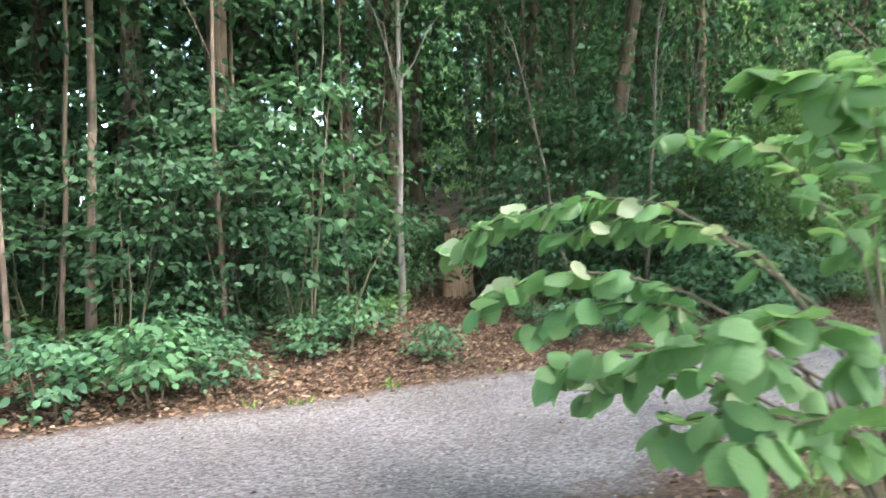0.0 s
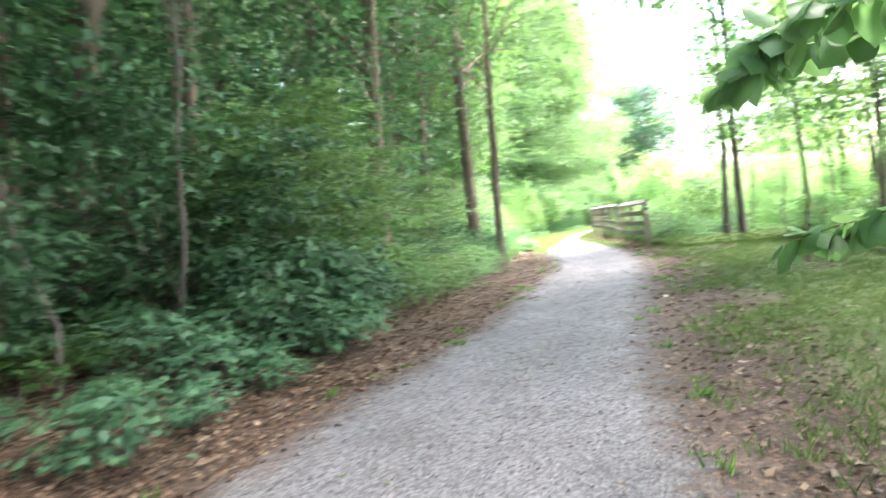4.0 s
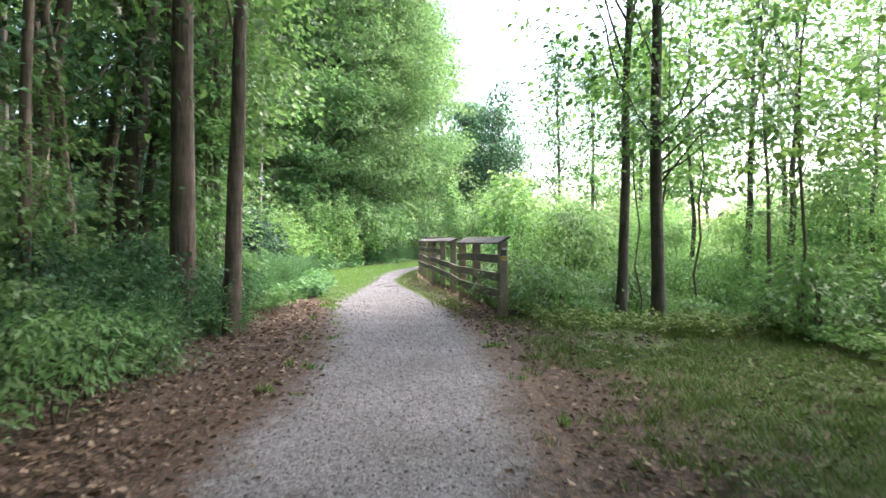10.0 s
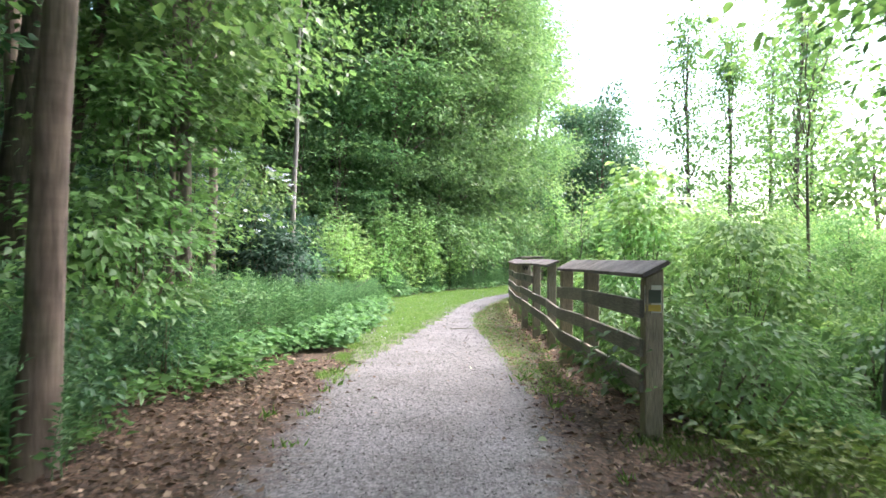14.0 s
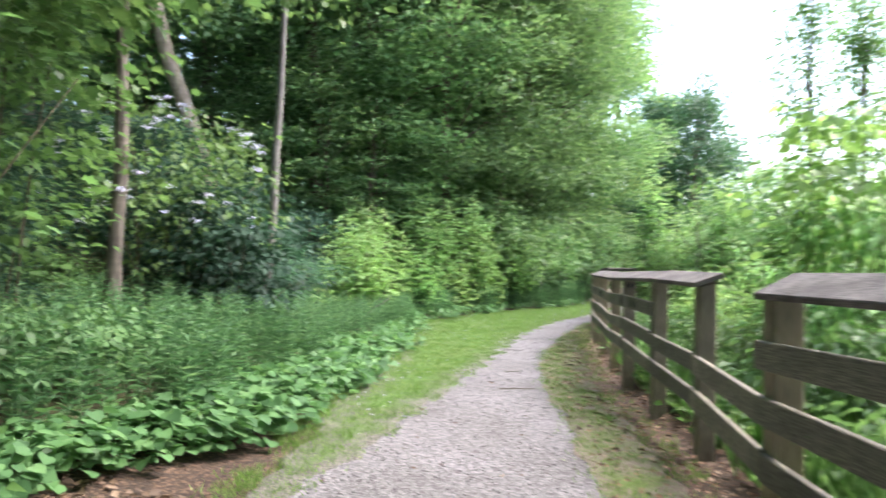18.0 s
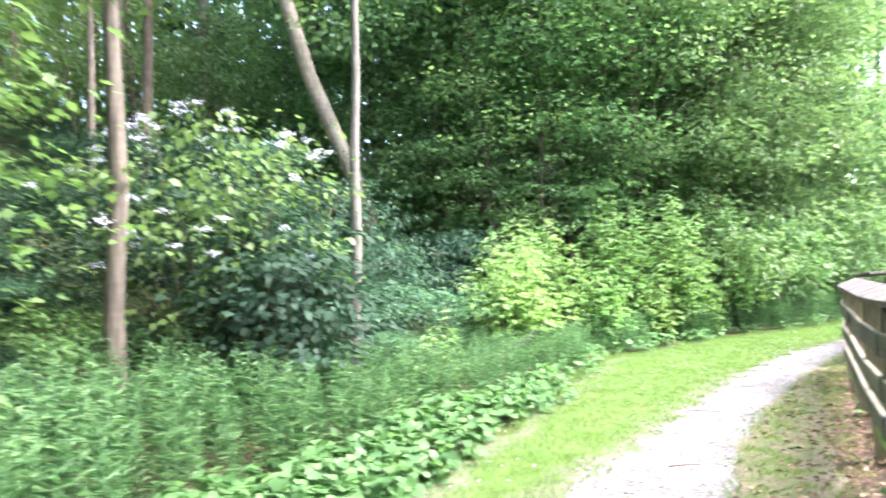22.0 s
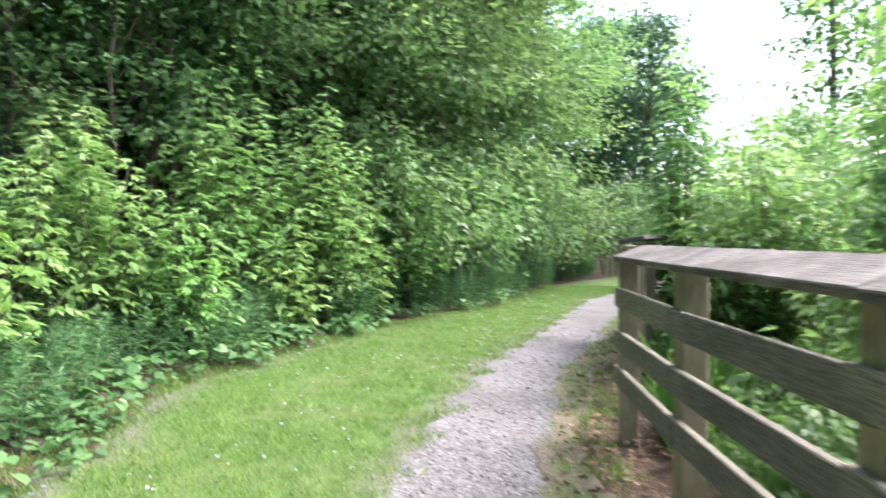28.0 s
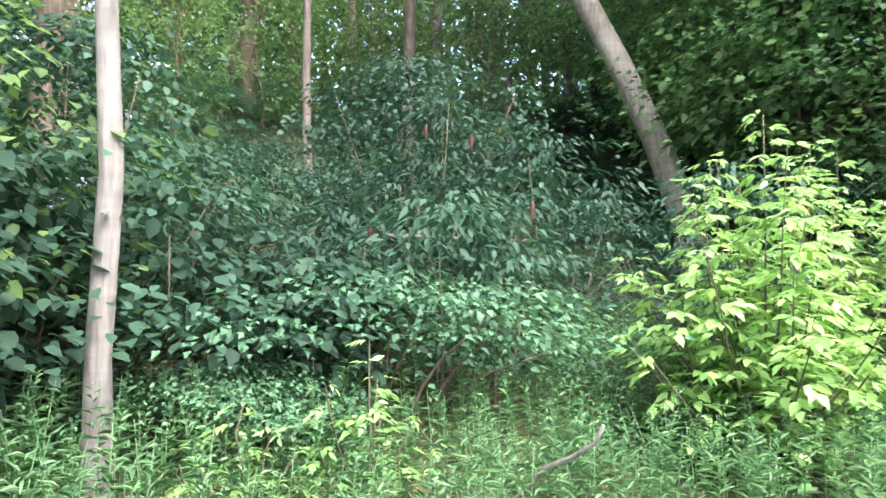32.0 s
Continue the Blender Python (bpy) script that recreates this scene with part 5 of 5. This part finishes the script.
stuff("lawn_grass", strew([tuft(k, 13, 0.06, 0.0065) for k in range(5)], lawn_spots, rr), M_BLADE, "short mown grass blades", "grass")
def clover(seed):
    r = rng_of(seed)
    return blades(np.zeros((6, 3)) + (0, 0, 0.045), unit(r.normal(0, 1, (6, 3)) + (0, 0, 0.5)), 0.014, 0.011, r)


sp = spots_in(rr, 1500, -6, 0, 16, 36, lambda x, y: (x > bank(y)) & (x < trail_l(y)) & (np.sin(x * 3 + y) + np.sin(y * 1.7) > -0.4), (0.7, 1.2))
stuff("clover_heads", strew([clover(k) for k in range(4)], sp, rr), M_CLOVER, "small white clover heads in the lawn", "flowers")
sp = spots_in(rr, 13000, 0.6, 5.6, -8, 12, lambda x, y: (x > trail_r(y) + 0.85 + 0.2 * np.sin(y * 2) + 0.3 * rr.normal(0, 1, len(x))) & (np.sin(x * 2.1 + y * 1.3) + np.sin(y * 0.9 - x * 1.7) > -1.2), (0.5, 1.6))
stuff("rough_grass", strew([tuft(k, 16, 0.078, 0.009) for k in range(5)], sp, rr), M_ROUGH, "thin rough grass on mossy ground", "grass")
sp = spots_in(rr, 260, -2.6, 1.2, -9, 14, lambda x, y: ((np.abs(x - trail_l(y) + 0.1) < 0.22) | (np.abs(x - trail_r(y) - 0.1) < 0.2)), (0.8, 1.6))
stuff("weeds", strew([tuft(k, 12, 0.09, 0.012) for k in range(4)], sp, rr), M_BLADE, "small weeds at the path's edges", "weeds")

# fallen leaves
def dead(seed):
    r = rng_of(seed)
    return blades(np.zeros((1, 3)), unit(np.array([[1.0, 0, r.uniform(-0.1, 0.35)]])), 0.07, 0.045, r, r.uniform(-0.1, 0.3), r.uniform(-0.2, 0.3), 1.0)


d = [dead(k) for k in range(12)]
sp = spots_in(rr, 80000, -6, 4.6, -11, 14.5, lambda x, y: ((x < trail_l(y) + 0.22 * rr.normal(0, 1, len(x)) - 0.02) | ((x > trail_r(y) - 0.05 + 0.22 * rr.normal(0, 1, len(x))) & (x < trail_r(y) + 1.15) & (rr.uniform(0, 1, len(x)) < 0.5)) | ((x > trail_r(y) + 1.0) & (y < 11.5) & (rr.uniform(0, 1, len(x)) < 0.42))) & ((x > bank(y) - 2.5) | (rr.uniform(0, 1, len(x)) < 0.35)), (0.5, 1.15), 0.014)
stuff("leaf_litter", strew(d, sp, rr), M_LITTER, "brown fallen leaves along the path", "leaves")
sp = spots_in(rr, 30000, -5.5, -1.2, -11, 3, lambda x, y: (x < trail_l(y) + 0.12 * rr.normal(0, 1, len(x)) - 0.05) & (x > bank(y) - np.interp(y, (-4, 0), (1.8, 0.3))) & (rr.uniform(0, 1, len(x)) < np.interp(y, (-3, 3), (1.0, 0.35))), (0.4, 0.9), 0.016)
stuff("leaf_litter", strew(d, sp, rr), M_TAN, "dry tan fallen leaves along the wood edge", "leaves")
drift = lambda x, y: (x > np.maximum(trail_r(y) + 0.02, fence_x(y) - 0.85 + 0.35 * rr.normal(0, 1, len(x)))) & (x < fence_x(y) + 0.4)
sp = spots_in(rr, 15000, -2.4, 2, 10, 30, drift, (0.4, 0.9), 0.03)
stuff("leaf_drift", strew(d, sp, rr), M_LITTER, "brown fallen leaves drifted under the fence", "leaves")
sp = spots_in(rr, 9000, -2.4, 2, 12.5, 30, drift, (0.3, 0.75), 0.034)
stuff("leaf_drift", strew(d, sp, rr), M_TAN, "dry tan leaf bits in the thin grass by the fence", "leaves")
sp = spots_in(rr, 900, -2.8, 1.0, -9, 30, lambda x, y: (x > trail_l(y)) & (x < trail_r(y)), (0.25, 0.7), 0.022)
stuff("stray_leaves", strew(d, sp, rr), M_LITTER, "scattered leaf bits on the gravel", "leaves")

q = random.Random(31)
pale_bit = np_mesh("fallen_leaf", *lobed(np.zeros((1, 3)), np.array([[1.0, 0, 0.1]]), 0.06, rng_of(3), 0.15, 0.25, 1.0, OVAL), M_PALE)
for k in range(14):
    y = q.uniform(-6.5, 3) if k < 9 else q.uniform(3, 16)
    ob = new("fallen_leaf", pale_bit)
    ob.matrix_basis = turned(on(q.uniform(float(trail_l(y)) + 0.1, float(trail_r(y)) + 0.2), y, 0.03), q.uniform(0, 6.28), q.uniform(0.6, 1.1))
    tagged(ob, "pale green fallen leaf lying on the gravel", "leaf", "fallen green leaves")

# loose stone
def chip(seed):
    r = rng_of(seed)
    v = np.array([(1, 0, 0), (-1, 0, 0), (0, 1, 0), (0, -1, 0), (0, 0, 0.7), (0, 0, -0.5)]) * r.uniform(0.6, 1.2, (6, 1)) * 0.011
    f = np.array([(0, 2, 4), (2, 1, 4), (1, 3, 4), (3, 0, 4), (2, 0, 5), (1, 2, 5), (3, 1, 5), (0, 3, 5)])
    return v, f


sp = spots_in(rr, 52000, -2.9, 1.6, -10, 30, lambda x, y: (x > trail_l(y) - 0.05) & (x < trail_r(y) + 0.1), (0.45, 1.4), 0.022)
stuff("loose_gravel", strew([chip(k) for k in range(8)], sp, rr), M_STONE, "small loose stone chips on the path", "gravel")

# fallen wood, fruit clusters and other small things
def log(base, tip, r, seed, label, material=M_BARKW):
    ob = thing("fallen_log", label, "log", at=base)
    top = np.array(tip) - np.array(base)
    part("trunk", tube(bent((0, 0, 0), top, 8, 0.05, seed), np.linspace(r, r * 0.6, 8), 10, 0.06, seed), material, ob, smooth=True)


log(on(-15.5, 15.2, 0.25), on(-11.0, 15.6, 0.35), 0.16, 1, "grey fallen log on the slope")
log(on(-14.0, 14.2, 0.2), on(-9.8, 15.2, 0.45), 0.13, 2, "broken fallen log among green cover")
log(on(-22.0, 22.5, 0.15), on(-17.8, 25.0, 0.15), 0.13, 3, "fallen log lying across the top of the slope")
log(on(-19.5, 25.6, 0.1), on(-14.5, 27.2, 0.12), 0.1, 4, "thin fallen trunk down the slope")
log(on(-8.6, 21.0, 1.1), on(-7.6, 23.0, 1.25), 0.025, 5, "bare dead branch hanging in the shrubs")
log(on(-5.3, 21.9, 0.15), on(-4.75, 22.3, 0.75), 0.014, 6, "pale dry stalk leaning in the herbs", M_BARKP)
for i, (x, y, h, rr2) in enumerate(((-7.2, 22.2, 1.7, 0.9), (-8.2, 23.3, 2.3, 1.1), (-7.9, 21.3, 1.5, 0.8), (-8.9, 22.4, 2.6, 1.0), (-7.6, 25.0, 2.2, 0.9))):
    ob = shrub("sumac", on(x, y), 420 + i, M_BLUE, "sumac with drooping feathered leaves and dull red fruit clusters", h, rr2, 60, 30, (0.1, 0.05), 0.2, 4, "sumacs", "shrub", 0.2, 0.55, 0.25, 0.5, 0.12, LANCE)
    q = rng_of(430 + i)
    for k in range(1):
        a = q.uniform(-1.2, 1.2)
        p0 = np.array([math.cos(a) * rr2 * 0.85, math.sin(a) * rr2 * 0.85, h * q.uniform(0.45, 0.95)])
        part("fruit_spike", tube([p0, p0 + (0.005, 0, 0.05), p0 + (0.01, 0.005, 0.1), p0 + (0.012, 0.01, 0.13)], [0.008, 0.018, 0.015, 0.004], 7, 0.25, k), M_BERRY, ob, "dull red fruit cluster")
for i, (x, y, h, rr2) in enumerate(((-5.6, 18.9, 1.5, 0.9), (-6.3, 19.2, 1.9, 0.9), (-6.9, 20.1, 1.8, 1.0), (-7.0, 21.0, 1.2, 0.8))):
    shrub("dogwood", on(x, y), 440 + i, M_BLUE, "dogwood shrub with layered dull green leaves", h, rr2, 60, 26, (0.1, 0.07), 0.24, 4, "dogwoods", "shrub", 0.25, 0.5, 0.12, 0.55, 0.15, ROUND)
for i, (x, y, h) in enumerate(((-5.6, 21.4, 1.0), (-5.5, 20.8, 0.8), (-6.3, 24.6, 1.0))):
    lime(on(x, y), h, 0.35, 460 + i, 7, 0.07, "low lime-green seedling among herbs")
ob = thing("stake", "thin weathered wooden stake at the lawn's edge", "stake", at=on(-3.6, 32.6))
part("shaft", tube([(0, 0, -0.1), (0.005, 0, 0.5), (0.01, 0.01, 0.95)], [0.03, 0.028, 0.026], 6, 0.05, 3), M_BARKW, ob)
ob = thing("dead_branch", "pale bare dead branch sticking out of the bushes", "branch", at=on(-3.3, 36.6))
part("stem", tube([(0, 0, 0), (0.1, -0.1, 1.6), (0.05, -0.2, 2.6), (0.5, -0.3, 3.3)], [0.05, 0.04, 0.03, 0.01], 6, 0.06, 5), M_BARKP, ob)
for k, (dx, dz) in enumerate(((0.9, 0.25), (0.7, 0.5), (-0.5, 0.4), (-0.3, 0.7))):
    part("twig", tube([(0.05, -0.2, 2.5), (0.05 + dx * 0.5, -0.3, 2.6 + dz * 0.8), (0.05 + dx, -0.35, 2.6 + dz)], [0.025, 0.015, 0.005], 5, 0.05, k), M_BARKP, ob)
for x, y, a, ln in ((-1.95, 18.3, 0.15, 0.42), (-2.1, 19.4, 0.5, 0.25), (-0.9, 8.6, 1.1, 0.2), (-1.2, 2.2, 0.3, 0.24)):
    ob = thing("stick", "thin dry twig lying across the gravel", "twig", "fallen twigs", at=on(x, y, 0.03))
    part("shaft", tube([(0, 0, 0), (ln * 0.5 * math.cos(a), ln * 0.5 * math.sin(a), 0.01), (ln * math.cos(a + 0.15), ln * math.sin(a + 0.15), 0.003)], [0.005, 0.0045, 0.002], 5, 0.1, 9), M_TWIG, ob)
q = random.Random(77)
for k in range(16):
    x, y = q.uniform(-2.9, 1.2), q.uniform(-7, 27)
    if trail_l(y) + 0.5 < x < trail_r(y) - 0.4:
        x = float(trail_l(y)) - 0.15
    if x > float(fence_x(y)) - 0.3 and y > 11:
        continue
    a, ln = q.uniform(0, 6.28), q.uniform(0.12, 0.4)
    ob = thing("stick", "dry fallen twig beside the path", "twig", "fallen twigs", at=on(x, y, 0.022))
    part("shaft", tube([(0, 0, 0), (ln * 0.5 * math.cos(a), ln * 0.5 * math.sin(a), 0.012), (ln * math.cos(a + 0.2), ln * math.sin(a + 0.2), 0.004)], [0.006, 0.005, 0.003], 5, 0.1, k), M_BARKP, ob)

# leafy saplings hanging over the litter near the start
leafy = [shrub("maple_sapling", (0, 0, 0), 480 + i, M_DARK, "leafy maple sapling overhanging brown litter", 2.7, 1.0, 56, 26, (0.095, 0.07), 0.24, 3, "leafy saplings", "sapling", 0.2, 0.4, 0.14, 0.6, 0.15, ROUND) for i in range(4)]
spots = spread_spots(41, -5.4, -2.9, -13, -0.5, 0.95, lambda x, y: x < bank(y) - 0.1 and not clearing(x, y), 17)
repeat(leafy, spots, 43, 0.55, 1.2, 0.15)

# low maple branches in front of the bank trunks
for i, (x, y, h, r) in enumerate(((-5.35, 14.1, 4.3, 1.3), (-5.75, 15.6, 3.9, 1.0), (-4.75, 13.2, 3.4, 0.9))):
    shrub("maple_sapling", on(x, y), 490 + i, M_MAPLE, "slender maple sapling with star-shaped leaves", h, r, 64, 34, (0.1, 0.07), 0.32, 4, "bank saplings", "sapling", 0.24, 0.35, 0.14, 0.4, 0.1, STAR)
mixed_low = [shrub("low_shrub", (0, 0, 0), 495 + i, M_BROAD, "low broad-leaved green undergrowth", 0.8, 0.7, 34, 34, (0.082, 0.062), 0.2, 4, "low undergrowth", "shrub", 0.3, 0.45, 0.2, 0.6, 0.15, ROUND) for i in range(3)]
repeat(mixed_low, spread_spots(45, -7.5, -4.4, 11.5, 17.2, 0.62, lambda x, y: bank(y) - 4.6 < x < bank(y) - 1.7, 52), 46, 0.6, 1.1, 0.12)
fringe = [shrub("fringe_shrub", (0, 0, 0), 498 + i, M_DARK, "leafy low shrub hanging over the litter edge", 1.0, 0.75, 34, 24, (0.1, 0.075), 0.2, 3, "fringe shrubs", "shrub", 0.15, 0.4, 0.18, 0.5, 0.15, ROUND) for i in range(3)]
repeat(fringe, [(-3.05, -2.3), (-2.95, -1.2), (-3.0, -0.2), (-3.4, -3.2), (-3.2, -0.8), (-3.3, -1.8), (-3.1, 0.6)], 50, 0.7, 1.15, 0.12)
sunlit = [shrub("fringe_shrub", (0, 0, 0), 598 + i, M_MAPLE, "fresh green low shrub at the litter edge", 0.9, 0.75, 34, 26, (0.085, 0.05), 0.2, 3, "fringe shrubs", "shrub", 0.15, 0.4, 0.2, 0.5, 0.15, LANCE) for i in range(3)]
repeat(sunlit, [(-2.8, 1.7), (-2.75, 2.7), (-2.7, 3.6), (-3.1, 1.2), (-3.1, 2.2), (-3.0, 4.6), (-2.9, 5.5), (-3.1, 6.4), (-3.0, 7.4), (-3.3, 3.4), (-3.4, 5.0)], 52, 0.7, 1.15, 0.12)

wall_leaf = [shrub("wood_edge_shrub", (0, 0, 0), 620 + i, M_MAPLE, "tall leafy maple shrub closing the edge of the wood", 3.3, 1.15, 95, 44, (0.075, 0.055), 0.24, 4, "wood edge shrubs", "shrub", 0.1, 0.35, 0.18, 0.5, 0.12, ROUND) for i in range(3)]
repeat(wall_leaf, [(-3.75, -0.6), (-3.6, 0.7), (-3.9, 1.9), (-3.7, 3.0), (-4.4, 0.1), (-4.6, 2.6), (-3.8, 6.0), (-4.9, 7.6)], 58, 0.75, 1.1, 0.08)
seedling = [shrub("fringe_shrub", (0, 0, 0), 640 + i, M_UNDER, "fresh green seedlings spreading over tan litter", 0.7, 0.55, 26, 20, (0.1, 0.08), 0.17, 3, "litter edge plants", "shrub", 0.12, 0.35, 0.22, 0.5, 0.12, ROUND) for i in range(3)]
repeat(seedling, [(-2.4, -10.7), (-2.35, -9.8), (-2.3, -9.1), (-2.4, -8.5), (-3.0, -7.6), (-3.3, -7.0), (-2.5, -6.35), (-2.6, -4.6), (-2.5, -3.9), (-2.5, -2.9), (-3.2, -9.5), (-3.1, -8.8), (-3.5, -8.2), (-3.3, -10.3), (-3.1, -4.0), (-3.0, -3.0), (-3.7, -9.0), (-2.6, -1.7), (-2.75, -0.9), (-3.5, -4.6)], 55, 0.45, 0.95, 0.15)

# ---- large-leaved shrub by the start ----
def big_leaf(seed, length=0.135, width=0.122):
    """One broad toothed leaf with a heart-shaped foot, bent along its rib, puckered between its veins."""
    r = rng_of(seed)
    nu, nv = 15, 9
    u = np.linspace(0, 1, nu)
    w = np.interp(u, (0, 0.05, 0.13, 0.25, 0.4, 0.55, 0.7, 0.82, 0.9, 0.96, 1), (0.42, 0.72, 0.93, 1.04, 1.05, 0.97, 0.8, 0.57, 0.34, 0.13, 0.02)) * width / 2
    t = np.linspace(-1, 1, nv)
    tooth = 1 + 0.045 * (np.arange(nu) % 2)[:, None] * (np.abs(t)[None] > 0.9)
    X = w[:, None] * t[None] * tooth
    Y = u[:, None] * length + 0 * X - 0.12 * length * np.abs(t)[None] ** 2 * np.clip(1 - u[:, None] * 3, 0, 1)
    fold, bend, curl = r.uniform(0.0, 0.26), r.uniform(0.1, 0.5), r.uniform(-0.35, 0.35)
    Z = np.abs(X) * fold - bend * length * u[:, None] ** 2 + curl * X * u[:, None] + 0.0022 * np.cos(u[:, None] * 46 - np.abs(t)[None] * 6) * (np.abs(t)[None] > 0.1) - 0.35 * np.abs(X) ** 2 / width * 2
    v = np.stack([X, Y, Z], -1).reshape(-1, 3)
    i = (np.arange(nu - 1)[:, None] * nv + np.arange(nv - 1)[None]).ravel()
    return v, np.stack([i, i + 1, i + nv + 1, i + nv], 1)


LEAVES = [np_mesh("leaf", *big_leaf(k), M_VIB, True) for k in range(6)] + [np_mesh("leaf", *big_leaf(k), M_PALE, True) for k in (8, 9)]


def leafy_shrub(base, ways, seed, label, size=(0.4, 0.74), gap=0.02):
    """Stems along the given lines, each set with pairs of broad leaves, every leaf a part."""
    r = random.Random(seed)
    ob = thing("large_leaved_shrub", label, "shrub", at=base)
    count, rest = 0, []
    for n, way in enumerate(ways):
        pts = np.array(way, float) - np.array(base)
        t = np.linspace(0, 1, len(pts))
        fine = np.linspace(0, 1, 9)
        pts = np.stack([np.interp(fine, t, pts[:, i]) for i in range(3)], 1)
        part("stem", tube(pts, np.linspace(0.011, 0.002, 9), 6, seed=n), M_TWIG, ob)
        length = np.linalg.norm(np.diff(pts, axis=0), axis=1).sum()
        k = max(3, int(length * 0.62 / gap))
        for j in range(k):
            s = 0.38 + 0.62 * (j + 0.5) / k
            p = Vector([float(np.interp(s, fine, pts[:, i])) for i in range(3)])
            q = Vector([float(np.interp(min(s + 0.05, 1.05), fine, pts[:, i])) for i in range(3)])
            d = (q - p).normalized() if (q - p).length > 1e-6 else Vector((-1, 0, 0))
            side = Vector((-d.y, d.x, 0)).normalized() * (1 if j % 2 else -1)
            way_out = (d * r.uniform(-0.2, 0.9) + side * r.uniform(0.1, 1.0) + Vector((r.uniform(-0.3, 0.3), r.uniform(-0.3, 0.3), r.uniform(-0.9, 0.25)))).normalized()
            if j == k - 1:
                way_out = (d + Vector((0, 0, -0.35))).normalized()
            up = Vector((r.uniform(-0.6, 0.6), r.uniform(-0.6, 0.6), 1)).normalized()
            xax = way_out.cross(up).normalized()
            zax = xax.cross(way_out)
            m = Matrix((xax, way_out, zax)).transposed().to_4x4()
            pale = r.random() < 0.1 and j < k - 2
            sc = r.uniform(*size)
            which = 6 + r.randrange(2) if pale and count < 300 else r.randrange(6)
            place = Matrix.Translation(p + way_out * r.uniform(0.01, 0.05)) @ m @ Matrix.Rotation(r.uniform(-0.5, 0.5) + (2.6 if pale else 0), 4, "Y") @ Matrix.Diagonal((sc, sc, sc, 1))
            count += 1
            if count <= 300:
                leaf = new("leaf", LEAVES[which])
                leaf.parent = ob
                leaf.matrix_basis = place
            else:
                v, f = big_leaf(which)
                rest.append((v @ np.array(place.to_3x3()).T + np.array(place.translation), f))
    tagged(part("foliage", joined(rest), M_VIB, ob, smooth=True), kind="stuff")
    return ob


F = (2.35, -6.5, float(land(2.35, -6.5)))
leafy_shrub(F, [
    [F, (2.2, -6.6, 0.95), (1.7, -6.85, 1.4), (1.3, -7.05, 1.48), (1.0, -7.3, 1.44), (0.8, -7.46, 1.35), (0.66, -7.52, 1.24)],
    [F, (2.2, -6.6, 0.9), (1.75, -6.8, 1.3), (1.45, -7.0, 1.38), (1.15, -7.2, 1.3)],
    [F, (2.2, -6.7, 0.75), (1.7, -7.0, 1.08), (1.4, -7.2, 1.14), (1.15, -7.48, 1.08), (1.1, -7.62, 0.97)],
    [F, (2.2, -6.7, 0.7), (1.75, -7.0, 0.98), (1.45, -7.2, 1.0), (1.2, -7.4, 0.88)],
    [F, (2.25, -6.7, 0.5), (1.85, -7.1, 0.78), (1.6, -7.35, 0.8), (1.42, -7.45, 0.68)],
    [F, (2.2, -6.6, 0.45), (1.75, -6.95, 0.68), (1.45, -7.1, 0.66), (1.28, -7.15, 0.52)],
    [F, (2.2, -6.4, 1.1), (1.7, -6.35, 1.7), (1.2, -6.5, 1.82)],
    [F, (2.0, -6.1, 1.3), (1.5, -5.7, 1.82), (1.05, -5.4, 1.84), (0.82, -5.3, 1.7)],
    [F, (2.1, -5.9, 1.2), (1.6, -5.2, 1.76), (1.1, -4.8, 1.86), (0.85, -4.7, 1.74)],
    [F, (2.1, -5.9, 0.85), (1.65, -5.4, 1.2), (1.35, -5.1, 1.2), (1.0, -4.95, 1.1)],
    [F, (2.35, -6.9, 0.7), (2.2, -7.2, 0.95), (2.0, -7.4, 0.85)],
    [F, (2.4, -6.9, 0.5), (2.35, -7.25, 0.72), (2.1, -7.45, 0.62)],
    [F, (2.5, -6.9, 0.8), (2.6, -7.3, 1.05), (2.55, -7.6, 0.98)],
    [F, (2.5, -6.9, 0.6), (2.6, -7.3, 0.75), (2.6, -7.6, 0.7)],
    [F, (2.5, -6.8, 1.2), (2.6, -7.0, 1.7), (2.4, -7.2, 1.78)],
    [F, (2.5, -6.4, 1.1), (2.6, -6.1, 1.8), (2.5, -5.7, 2.1)],
    [F, (2.4, -6.4, 1.2), (2.0, -6.0, 2.0), (1.6, -5.6, 2.2)],
], 5, "shrub with large soft heart-shaped leaves, some showing pale backs", (0.6, 1.02), 0.031)
